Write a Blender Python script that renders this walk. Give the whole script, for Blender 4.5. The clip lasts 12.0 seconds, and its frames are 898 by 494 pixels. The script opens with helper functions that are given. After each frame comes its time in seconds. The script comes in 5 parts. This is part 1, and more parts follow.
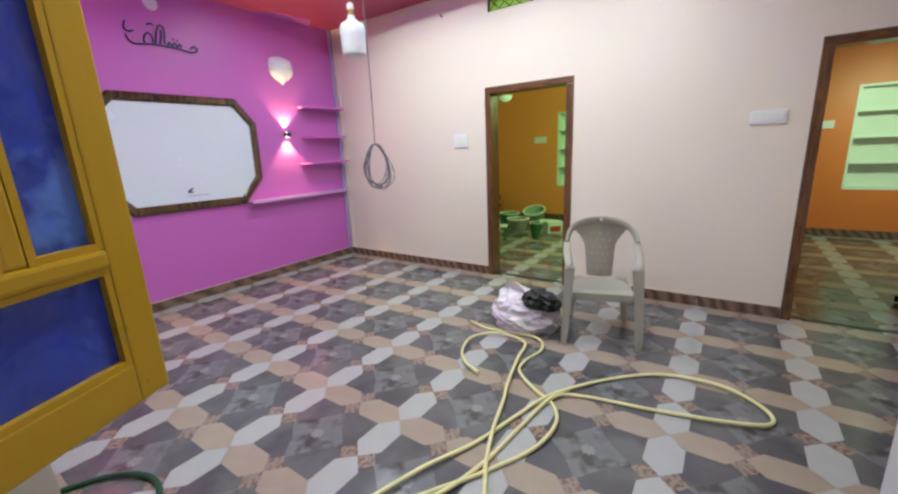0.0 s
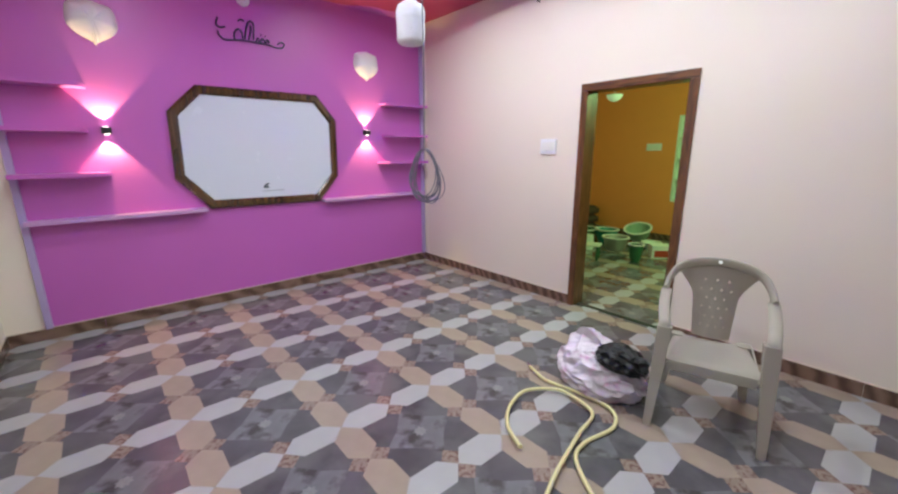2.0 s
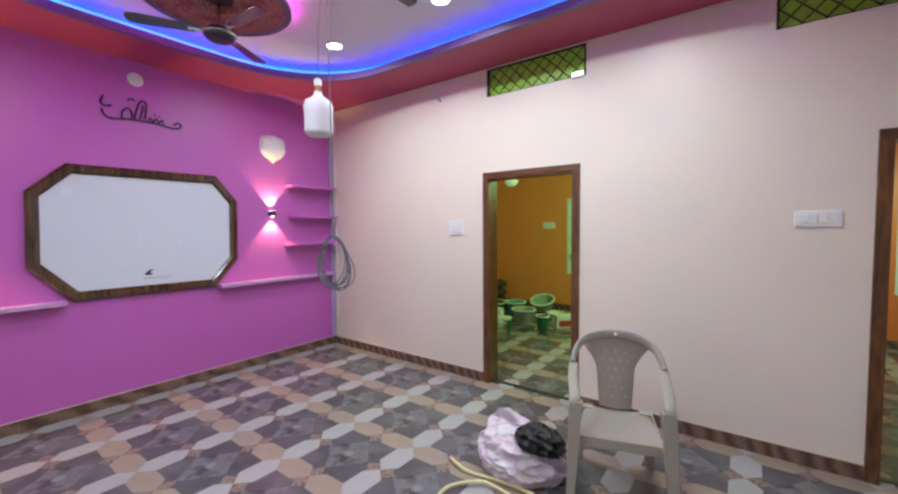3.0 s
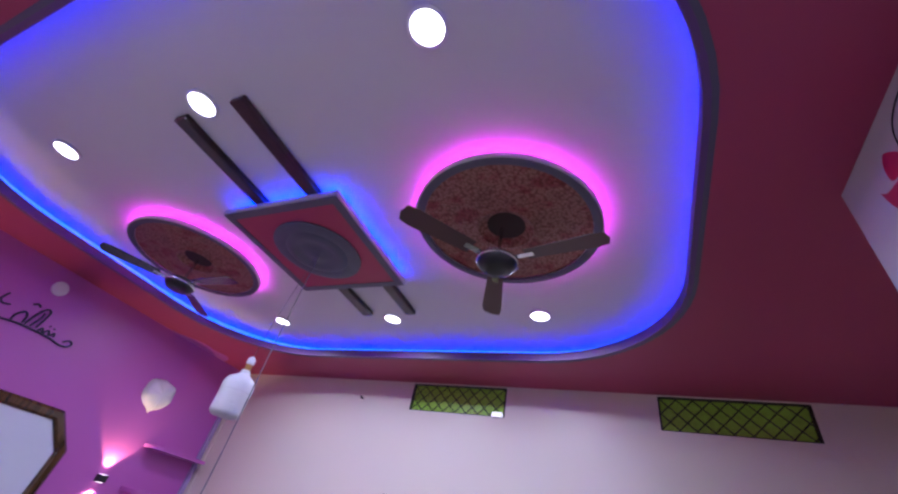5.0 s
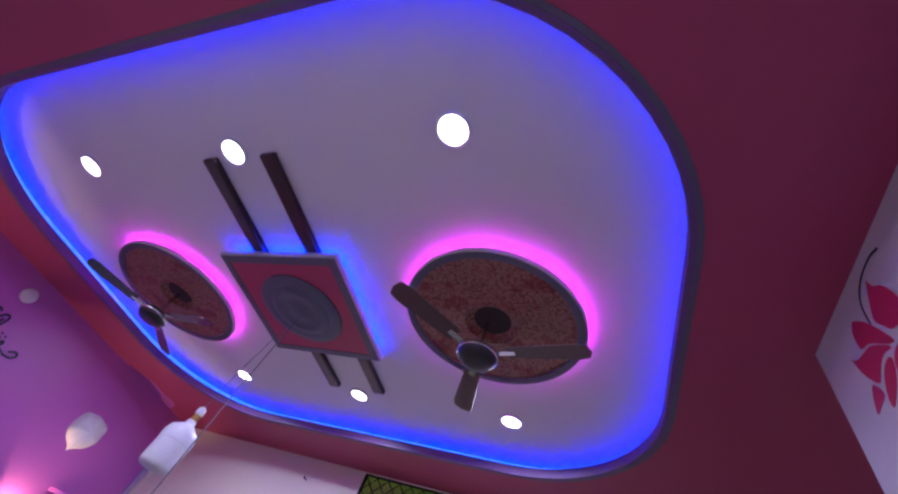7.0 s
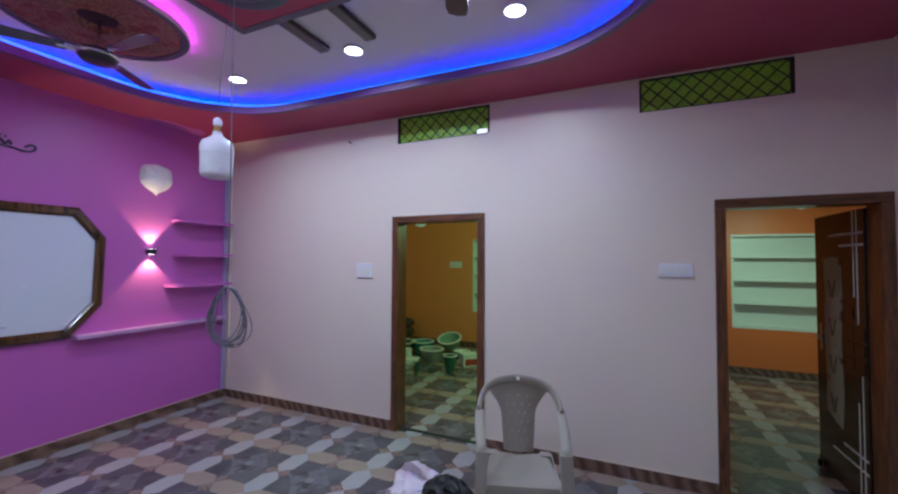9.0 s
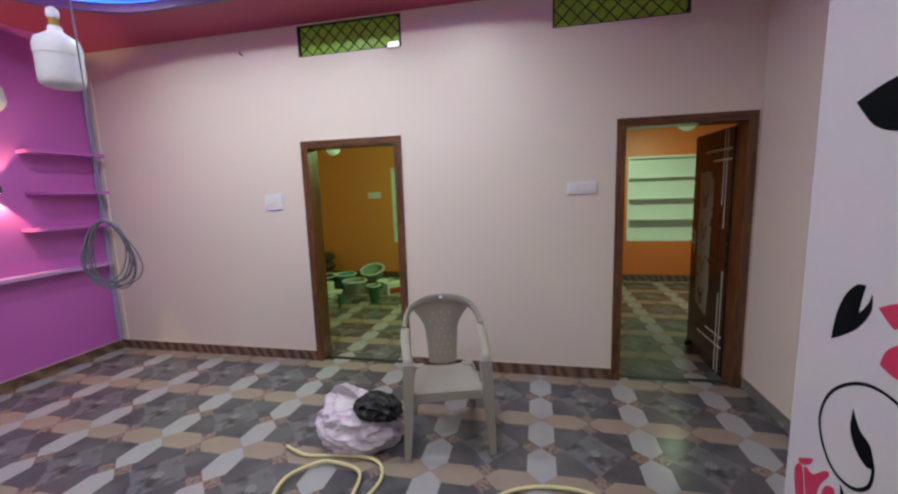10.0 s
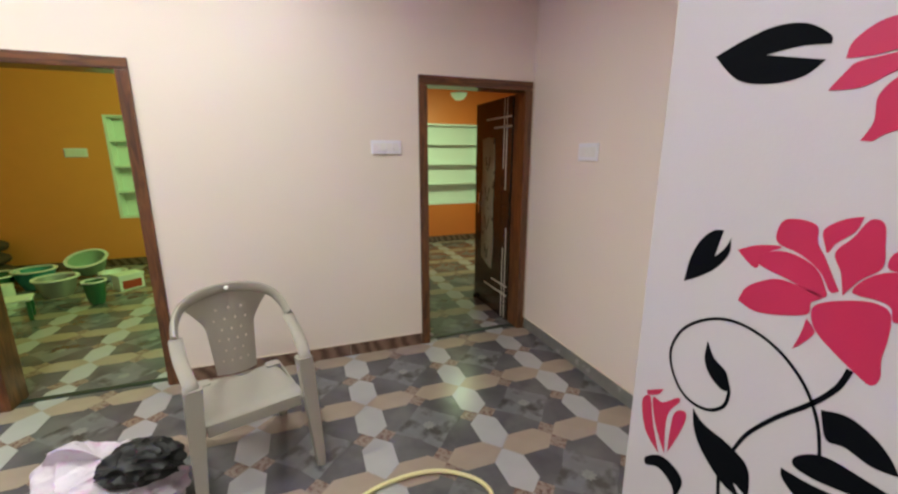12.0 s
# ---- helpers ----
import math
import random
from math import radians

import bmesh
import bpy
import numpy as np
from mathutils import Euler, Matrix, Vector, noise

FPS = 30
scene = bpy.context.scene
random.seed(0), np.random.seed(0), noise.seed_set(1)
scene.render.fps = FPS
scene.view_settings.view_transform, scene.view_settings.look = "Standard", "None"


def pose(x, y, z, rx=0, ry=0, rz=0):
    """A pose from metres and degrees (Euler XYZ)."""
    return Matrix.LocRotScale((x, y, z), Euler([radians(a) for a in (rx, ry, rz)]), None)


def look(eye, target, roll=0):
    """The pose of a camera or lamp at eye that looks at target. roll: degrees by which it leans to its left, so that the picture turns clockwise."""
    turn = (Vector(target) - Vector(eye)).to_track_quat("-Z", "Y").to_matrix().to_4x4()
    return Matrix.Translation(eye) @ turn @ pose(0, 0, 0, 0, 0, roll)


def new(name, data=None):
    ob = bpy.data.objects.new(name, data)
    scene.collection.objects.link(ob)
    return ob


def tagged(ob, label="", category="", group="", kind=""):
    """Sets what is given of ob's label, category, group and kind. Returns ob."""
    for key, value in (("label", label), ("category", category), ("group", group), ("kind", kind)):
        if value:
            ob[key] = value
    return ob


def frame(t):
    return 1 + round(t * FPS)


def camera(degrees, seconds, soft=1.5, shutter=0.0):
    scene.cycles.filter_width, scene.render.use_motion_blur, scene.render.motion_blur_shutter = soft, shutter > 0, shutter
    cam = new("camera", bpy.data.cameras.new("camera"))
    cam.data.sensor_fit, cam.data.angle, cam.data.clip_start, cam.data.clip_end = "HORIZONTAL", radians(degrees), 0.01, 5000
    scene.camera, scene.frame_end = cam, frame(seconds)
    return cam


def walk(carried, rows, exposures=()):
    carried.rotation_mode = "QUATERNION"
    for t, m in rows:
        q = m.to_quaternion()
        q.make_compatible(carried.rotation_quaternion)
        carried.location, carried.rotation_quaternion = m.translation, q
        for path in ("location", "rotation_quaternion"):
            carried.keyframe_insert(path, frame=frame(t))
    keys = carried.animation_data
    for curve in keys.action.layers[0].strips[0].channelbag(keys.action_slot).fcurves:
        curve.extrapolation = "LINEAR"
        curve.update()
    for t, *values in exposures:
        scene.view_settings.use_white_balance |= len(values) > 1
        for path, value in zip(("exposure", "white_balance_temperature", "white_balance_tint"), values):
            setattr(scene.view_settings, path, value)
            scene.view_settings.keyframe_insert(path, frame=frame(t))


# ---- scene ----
cam = camera(96.5, 12.0, soft=2.4)
PATH = [
    (0, (4.807, -4.217, 1.517), (3.688, -2.627, 1.046), -2.6),
    (0.5, (4.803, -4.151, 1.569), (3.624, -2.615, 1.068), -2.1),
    (1, (4.71, -4.033, 1.559), (3.595, -2.46, 1.029), -2.6),
    (1.5, (4.661, -3.836, 1.562), (3.338, -2.409, 1.101), -2.4),
    (2, (4.662, -3.595, 1.564), (3.189, -2.324, 1.101), -0.2),
    (2.5, (4.655, -3.555, 1.591), (3.318, -2.11, 1.239), 0.4),
    (3, (4.653, -3.571, 1.627), (3.457, -1.971, 1.525), -0.5),
    (3.2, (4.651, -3.604, 1.625), (3.532, -1.951, 1.509), 0.4),
    (4.8, (4.631, -3.654, 1.793), (3.786, -2.21, 2.888), 10.3),
    (5, (4.616, -3.701, 1.792), (3.826, -2.329, 3.014), 13.9),
    (5.5, (4.633, -3.722, 1.786), (3.848, -2.548, 3.203), 26.0),
    (6, (4.63, -3.715, 1.769), (3.854, -2.564, 3.209), 31.0),
    (6.5, (4.629, -3.699, 1.768), (3.863, -2.598, 3.252), 31.7),
    (6.7, (4.628, -3.732, 1.76), (3.915, -2.693, 3.313), 30.3),
    (8.3, (4.634, -3.652, 1.761), (3.77, -1.969, 2.408), 10.6),
    (8.5, (4.65, -3.638, 1.78), (3.797, -1.891, 2.246), 6.7),
    (9, (4.652, -3.591, 1.729), (3.849, -1.761, 1.793), 0.3),
    (9.3, (4.82, -3.591, 1.728), (4.095, -1.732, 1.593), -7.2),
    (9.5, (4.679, -3.569, 1.708), (4.097, -1.665, 1.521), -2.2),
    (10, (4.651, -3.555, 1.662), (4.22, -1.621, 1.387), -1.8),
    (10.5, (4.627, -3.519, 1.634), (4.346, -1.571, 1.274), -2.8),
    (11, (4.631, -3.414, 1.588), (4.973, -1.494, 1.146), -1.0),
    (11.5, (4.607, -3.263, 1.597), (5.547, -1.558, 1.138), -1.0),
    (12, (4.387, -3.152, 1.601), (5.055, -1.321, 1.153), -0.0),
]
EXPO = [(0, -0.10, 6500, -1), (1.5, -0.2, 6350, 5), (2.5, -0.2, 6550, 5), (3.2, -0.35, 6300, 6), (4.8, -0.93, 5500, 30), (6.5, -1.06, 5450, 44), (8.5, -1.16, 5350, 28),
        (9.2, -1.0, 5450, 8), (10, -0.70, 6450, 8), (11, -0.42, 7000, 0), (12, -0.13, 7300, 1)]
walk(cam, [(t, look(*p)) for t, *p in PATH], EXPO)

# ---------------------------------------------------------------- light
world = bpy.data.worlds.new("world")
scene.world = world
world.use_nodes = True
sky = world.node_tree.nodes.new("ShaderNodeTexSky")
sky.sky_type, sky.sun_disc, sky.sun_elevation, sky.sun_rotation = "NISHITA", False, radians(45), radians(200)
bg = world.node_tree.nodes["Background"]
world.node_tree.links.new(sky.outputs[0], bg.inputs[0])
bg.inputs[1].default_value = 0.08


def area(name, place, size, watts, color=(1, 1, 1), shape="DISK", turn=(0, 0, 0)):
    d = bpy.data.lights.new(name, "AREA")
    d.shape, d.size, d.energy, d.color = shape, size, watts, color
    ob = new(name, d)
    ob.matrix_basis = pose(*place, *turn)
    return ob


LIGHTS = [(x, y) for y in (-3.22, -1.12) for x in (1.50, 2.76, 4.02)]
for (x, y), watts in zip(LIGHTS, (15, 22, 29, 25, 28, 25)):
    area("ceiling_lamp", (x, y, 3.322), 0.12, watts, (0.90, 0.965, 1.0)).data.spread = radians(165)
# Unseen lamp added for a tube light out of view; its place is assumed.
area("unseen_room_lamp", (4.27, 1.9, 2.55), 0.08, 70, (0.53, 1.0, 0.40), "RECTANGLE", (0, 60, 0)).data.size_y = 1.2
area("dome_lamp", (6.60, 2.35, 2.28), 0.30, 36, (0.72, 1.0, 0.60), "DISK", (28, 0, 0))
for y, z in ((-0.96, 1.80), (-3.48, 1.75)):
    for s in (1, -1):
        d = bpy.data.lights.new("sconce_lamp", "SPOT")
        d.energy, d.color, d.spot_size, d.spot_blend, d.shadow_soft_size = 42, (1.0, 0.70, 0.32), radians(84), 0.25, 0.01
        ob = new("sconce_lamp", d)
        ob.matrix_basis = pose(0.045, y, z + s * 0.045, 0 if s < 0 else 180, 0, 0)

# ---------------------------------------------------------------- helpers
from mathutils import geometry


def srgb(r, g, b):
    return tuple(((c / 12.92) if c <= 0.04045 else ((c + 0.055) / 1.055) ** 2.4) for c in (r, g, b)) + (1.0,)


def mat(name, color, rough=0.5, metal=0.0, var=0.06, scale=6.0, bump=0.15, bscale=60.0, coat=0.0, spec=0.5, alpha=1.0, trans=0.0, stain_or_sheen=None, stain_or_sheen_at=(0.55, 0.75), stain_or_sheen_scale=2.0):
    """A painted, plastic or metal surface with tone changes at two scales and a fine relief."""
    m = bpy.data.materials.new(name)
    m.use_nodes = True
    nt = m.node_tree
    N, L = nt.nodes, nt.links
    b = N["Principled BSDF"]
    tc = N.new("ShaderNodeTexCoord")
    n1 = N.new("ShaderNodeTexNoise")
    n1.inputs["Scale"].default_value, n1.inputs["Detail"].default_value = scale, 6
    n2 = N.new("ShaderNodeTexNoise")
    n2.inputs["Scale"].default_value, n2.inputs["Detail"].default_value = bscale, 4
    L.new(tc.outputs["Object"], n1.inputs["Vector"])
    L.new(tc.outputs["Object"], n2.inputs["Vector"])
    mx = N.new("ShaderNodeMix")
    mx.data_type = "RGBA"
    mx.inputs[6].default_value = tuple(max(0, c * (1 - var)) for c in color[:3]) + (1,)
    mx.inputs[7].default_value = tuple(min(1, c * (1 + var)) for c in color[:3]) + (1,)
    L.new(n1.outputs["Fac"], mx.inputs[0])
    out = mx.outputs[2]
    if stain_or_sheen:
        n3 = N.new("ShaderNodeTexNoise")
        n3.inputs["Scale"].default_value, n3.inputs["Detail"].default_value = stain_or_sheen_scale, 8
        L.new(tc.outputs["Object"], n3.inputs["Vector"])
        mr = N.new("ShaderNodeMapRange")
        mr.inputs[1].default_value, mr.inputs[2].default_value = stain_or_sheen_at
        L.new(n3.outputs["Fac"], mr.inputs[0])
        ms = N.new("ShaderNodeMix")
        ms.data_type = "RGBA"
        L.new(mr.outputs[0], ms.inputs[0])
        L.new(out, ms.inputs[6])
        ms.inputs[7].default_value = stain_or_sheen
        out = ms.outputs[2]
    L.new(out, b.inputs["Base Color"])
    rr = N.new("ShaderNodeMapRange")
    rr.inputs[3].default_value, rr.inputs[4].default_value = max(0.02, rough - 0.07), min(1, rough + 0.07)
    L.new(n1.outputs["Fac"], rr.inputs[0])
    L.new(rr.outputs[0], b.inputs["Roughness"])
    b.inputs["Metallic"].default_value = metal
    b.inputs["Specular IOR Level"].default_value = spec
    b.inputs["Coat Weight"].default_value = coat
    b.inputs["Coat Roughness"].default_value = 0.1
    b.inputs["Transmission Weight"].default_value = trans
    b.inputs["Alpha"].default_value = alpha
    if bump:
        bp = N.new("ShaderNodeBump")
        bp.inputs["Strength"].default_value, bp.inputs["Distance"].default_value = bump, 0.004
        L.new(n2.outputs["Fac"], bp.inputs["Height"])
        L.new(bp.outputs[0], b.inputs["Normal"])
    return m


def glow(name, color, strength):
    m = bpy.data.materials.new(name)
    m.use_nodes = True
    b = m.node_tree.nodes["Principled BSDF"]
    b.inputs["Base Color"].default_value = (0.8, 0.8, 0.8, 1)
    b.inputs["Emission Color"].default_value = color
    b.inputs["Emission Strength"].default_value = strength
    return m


def wood(name, dark, light, scale=3.0, rough=0.35, axis="Z", coat=0.3):
    """Varnished wood: stretched noise makes the grain along one axis."""
    m = bpy.data.materials.new(name)
    m.use_nodes = True
    nt = m.node_tree
    N, L = nt.nodes, nt.links
    b = N["Principled BSDF"]
    tc = N.new("ShaderNodeTexCoord")
    mp = N.new("ShaderNodeMapping")
    s = {"X": (0.12, 1, 1), "Y": (1, 0.12, 1), "Z": (1, 1, 0.12)}[axis]
    mp.inputs["Scale"].default_value = tuple(c * scale * 10 for c in s)
    L.new(tc.outputs["Object"], mp.inputs["Vector"])
    n1 = N.new("ShaderNodeTexNoise")
    n1.inputs["Scale"].default_value, n1.inputs["Detail"].default_value, n1.inputs["Distortion"].default_value = 1.0, 8, 1.2
    L.new(mp.outputs[0], n1.inputs["Vector"])
    cr = N.new("ShaderNodeValToRGB")
    cr.color_ramp.elements[0].position, cr.color_ramp.elements[1].position = 0.35, 0.68
    cr.color_ramp.elements[0].color, cr.color_ramp.elements[1].color = dark, light
    L.new(n1.outputs["Fac"], cr.inputs[0])
    L.new(cr.outputs[0], b.inputs["Base Color"])
    b.inputs["Roughness"].default_value = rough
    b.inputs["Coat Weight"].default_value = coat
    b.inputs["Coat Roughness"].default_value = 0.15
    bp = N.new("ShaderNodeBump")
    bp.inputs["Strength"].default_value, bp.inputs["Distance"].default_value = 0.2, 0.002
    L.new(n1.outputs["Fac"], bp.inputs["Height"])
    L.new(bp.outputs[0], b.inputs["Normal"])
    return m


def to_object(name, bm, material, parent=None, label="", smooth=False):
    bmesh.ops.recalc_face_normals(bm, faces=bm.faces)
    me = bpy.data.meshes.new(name)
    bm.to_mesh(me)
    bm.free()
    if smooth:
        for p in me.polygons:
            p.use_smooth = True
        me.set_sharp_from_angle(angle=radians(40))
    for mt in (material if isinstance(material, (list, tuple)) else [material]):
        me.materials.append(mt)
    ob = new(name, me)
    if parent:
        ob.parent = parent
    return tagged(ob, label=label)


def part(name, bm, material, parent, label="", smooth=False):
    return to_object(name, bm, material, parent, label, smooth)


def structure(name, bm, material, label, smooth=False):
    return tagged(to_object(name, bm, material, smooth=smooth), label=label, kind="structure")


def thing(name, label, category, m=None, group=""):
    ob = new(name)
    if m is not None:
        ob.matrix_basis = m
    return tagged(ob, label=label, category=category, group=group)


def box(bm, x0, x1, y0, y1, z0, z1, bevel=0.0):
    m = Matrix.LocRotScale(((x0 + x1) / 2, (y0 + y1) / 2, (z0 + z1) / 2), None, (x1 - x0, y1 - y0, z1 - z0))
    r = bmesh.ops.create_cube(bm, size=1, matrix=m)
    if bevel:
        edges = list({e for v in r["verts"] for e in v.link_edges})
        bmesh.ops.bevel(bm, geom=edges, offset=bevel, segments=2, affect="EDGES", profile=0.6)
    return bm


def boxes(*rows, bevel=0.0):
    bm = bmesh.new()
    for r in rows:
        box(bm, *r, bevel=bevel)
    return bm


def smooth_path(pts, step=8, closed=False):
    pts = [Vector(p) for p in pts]
    n, out = len(pts), []
    rng = range(n if closed else n - 1)
    for i in rng:
        g = (lambda k: pts[k % n]) if closed else (lambda k: pts[max(0, min(n - 1, k))])
        a, b, c, d = g(i - 1), g(i), g(i + 1), g(i + 2)
        for k in range(step):
            t = k / step
            out.append(0.5 * ((2 * b) + (c - a) * t + (2 * a - 5 * b + 4 * c - d) * t * t + (3 * b - a - 3 * c + d) * t ** 3))
    if not closed:
        out.append(pts[-1])
    return out


def tube(bm, path, ra, rb=None, sides=10, closed=False, up=Vector((0, 0, 1)), taper=None):
    """Sweeps an ellipse ra x rb along the path; rb lies along up as far as it can."""
    rb = rb or ra
    n, rings = len(path), []
    for i, p in enumerate(path):
        a = path[(i - 1) % n] if (closed or i > 0) else path[0]
        b = path[(i + 1) % n] if (closed or i < n - 1) else path[-1]
        t = (b - a).normalized()
        u = up - t * up.dot(t)
        if u.length < 1e-3:
            u = Vector((1, 0, 0)) - t * t.x
        u.normalize()
        s = t.cross(u)
        k = taper(i / (n - 1)) if taper else 1
        rings.append([bm.verts.new(p + s * ra * k * math.cos(2 * math.pi * j / sides) + u * rb * k * math.sin(2 * math.pi * j / sides)) for j in range(sides)])
    for i in range(n if closed else n - 1):
        r, q = rings[i], rings[(i + 1) % n]
        for j in range(sides):
            bm.faces.new((r[j], r[(j + 1) % sides], q[(j + 1) % sides], q[j]))
    if not closed:
        bm.faces.new(rings[0][::-1])
        bm.faces.new(rings[-1])
    return bm


def lathe(bm, profile, n=32, m=Matrix(), close=True):
    """Turns (radius, z) rows about the z axis."""
    rings = []
    for r, z in profile:
        rings.append([bm.verts.new(m @ Vector((r * math.cos(2 * math.pi * k / n), r * math.sin(2 * math.pi * k / n), z))) for k in range(n)])
    for a, b in zip(rings, rings[1:]):
        for k in range(n):
            bm.faces.new((a[k], a[(k + 1) % n], b[(k + 1) % n], b[k]))
    if close:
        bm.faces.new(rings[0][::-1])
        bm.faces.new(rings[-1])
    return bm


def plate(bm, outline, place, depth):
    """A flat plate: the outline (u, v) is put by place(u, v, w), w from 0 to depth."""
    a = [bm.verts.new(place(u, v, 0)) for u, v in outline]
    b = [bm.verts.new(place(u, v, depth)) for u, v in outline]
    n = len(a)
    for i in range(n):
        bm.faces.new((a[i], a[(i + 1) % n], b[(i + 1) % n], b[i]))
    for i, j, k in geometry.tessellate_polygon([[Vector((u, v, 0)) for u, v in outline]]):
        bm.faces.new((b[i], b[j], b[k]))
        bm.faces.new((a[k], a[j], a[i]))
    return bm


def round_rect(x0, x1, y0, y1, r, last, seg=14):
    """A rectangle with round corners; the last corner (high x, low y) has a radius of its own."""
    out = []
    for cx, cy, a0, r in ((x1 - r, y1 - r, 0, r), (x0 + r, y1 - r, 90, r), (x0 + r, y0 + r, 180, r), (x1 - last, y0 + last, 270, last)):
        for k in range(seg + 1):
            a = radians(a0 + 90 * k / seg)
            out.append((cx + r * math.cos(a), cy + r * math.sin(a)))
    return out


# ---------------------------------------------------------------- plan
H = 3.20            # underside of the dropped ceiling
HT = 3.34           # ceiling inside the recess
SOUTH = -4.13       # inner face of the entry wall
EAST = 6.28         # wall beside the second door
BACKY, JOG = -4.37, 2.60   # the stretch of that wall set back beside the magenta wall
FLX, FLY = 5.42, -2.20   # flower wall and its free corner
T = 0.20            # wall thickness
NY = -0.05          # inner face of the north wall
D1 = (2.465, 3.46, 2.17)  # outer edges and top of the door frames
D2 = (5.27, 6.26, 2.19)
FW = 0.07           # width of the frames' wood
GR = ((2.515, 3.505), (4.77, 5.765))
GZ = (2.92, 3.185)
BACK = 3.95         # far wall of the two back rooms
PART = 4.35         # wall between the back rooms
BX0, BX1 = -0.60, 8.2

# ---------------------------------------------------------------- materials
M_cream = mat("cream_wall_paint", (0.78, 0.695, 0.605, 1), 0.42, var=0.03, scale=1.3, bump=0.12, bscale=90)
M_pink = mat("magenta_wall_paint", (0.51, 0.125, 0.475, 1), 0.38, var=0.04, scale=1.5, bump=0.12, bscale=90)
M_ceilpink = mat("rose_ceiling_paint", (0.41, 0.052, 0.125, 1), 0.5, var=0.05, scale=1.5, bump=0.15, bscale=70)
M_ceilwhite = mat("white_ceiling_paint", (0.74, 0.72, 0.76, 1), 0.6, var=0.03, scale=2, bump=0.1)
M_mural = mat("pale_lilac_wall_paint", (0.575, 0.55, 0.565, 1), 0.4, var=0.025, scale=1.5, bump=0.1, bscale=90)
M_lilac = mat("lilac_trim_paint", (0.42, 0.33, 0.58, 1), 0.4)
# Lilac here carries the blue led bounce on the edge, put into the paint.
M_liprim = mat("edge_paint_with_led_bounce", (0.15, 0.07, 0.23, 1), 0.45)
M_orange = mat("orange_wall_paint", (0.72, 0.19, 0.045, 1), 0.45, var=0.04)
M_ochre = mat("ochre_wall_paint", (0.86, 0.30, 0.085, 1), 0.45, var=0.04)
M_white = mat("white_gloss_paint", (0.78, 0.78, 0.76, 1), 0.3, var=0.02)
M_nichew = mat("mint_white_niche_paint", (0.72, 0.78, 0.72, 1), 0.4, var=0.02)
M_wood = wood("varnished_door_wood", (0.060, 0.022, 0.009, 1), (0.19, 0.072, 0.024, 1))
M_woodx = wood("varnished_wood_across", (0.060, 0.022, 0.009, 1), (0.19, 0.072, 0.024, 1), axis="X")
M_darkdoor = wood("dark_door_board", (0.012, 0.009, 0.006, 1), (0.034, 0.020, 0.012, 1), rough=0.25)
M_plastic = mat("beige_chair_plastic", (0.47, 0.44, 0.375, 1), 0.18, var=0.04, scale=4, bump=0.05)
nt = M_plastic.node_tree
tl, ms = nt.nodes.new("ShaderNodeBsdfTranslucent"), nt.nodes.new("ShaderNodeMixShader")
tl.inputs[0].default_value = (0.62, 0.58, 0.54, 1)
ms.inputs[0].default_value = 0.30
nt.links.new(nt.nodes["Principled BSDF"].outputs[0], ms.inputs[1])
nt.links.new(tl.outputs[0], ms.inputs[2])
nt.links.new(ms.outputs[0], nt.nodes["Material Output"].inputs["Surface"])
M_hose = mat("cream_yellow_hose", (0.68, 0.62, 0.32, 1), 0.4, var=0.05)
M_black = mat("black_cloth", (0.006, 0.006, 0.007, 1), 0.55, var=0.2)
M_mblack = mat("black_wall_enamel", (0.003, 0.004, 0.006, 1), 0.6, var=0.1, bump=0.05, spec=0.05)
M_mred = mat("crimson_wall_enamel", (0.52, 0.022, 0.085, 1), 0.4, var=0.08, bump=0.05)
M_bag = mat("thin_white_plastic_bag", (0.62, 0.56, 0.62, 1), 0.3, var=0.12, scale=14, stain_or_sheen=(0.62, 0.40, 0.56, 1), stain_or_sheen_at=(0.56, 0.70), stain_or_sheen_scale=16)
M_yellow = mat("yellow_enamel", (0.50, 0.29, 0.012, 1), 0.3, var=0.06)
M_chrome = mat("polished_steel", (0.6, 0.6, 0.6, 1), 0.2, metal=1.0, bump=0)
M_greyrim = mat("slate_violet_rim_paint", (0.12, 0.11, 0.17, 1), 0.45)
M_grey = mat("grey_paint", (0.16, 0.16, 0.2, 1), 0.45)

# the LEDs and lamps
G_blue = glow("blue_led_strip", (0.0, 0.0, 1.0, 1), 26)
G_cyan = glow("bright_blue_led_strip", (0.01, 0.035, 1.0, 1), 75)
G_bloom = glow("bright_blue_cove_bloom", (0.01, 0.25, 1.0, 1), 2.6)
G_mag = glow("magenta_led_strip", (1.0, 0.04, 0.80, 1), 33)
G_white = glow("white_led_panel", (1.0, 0.98, 0.95, 1), 14)

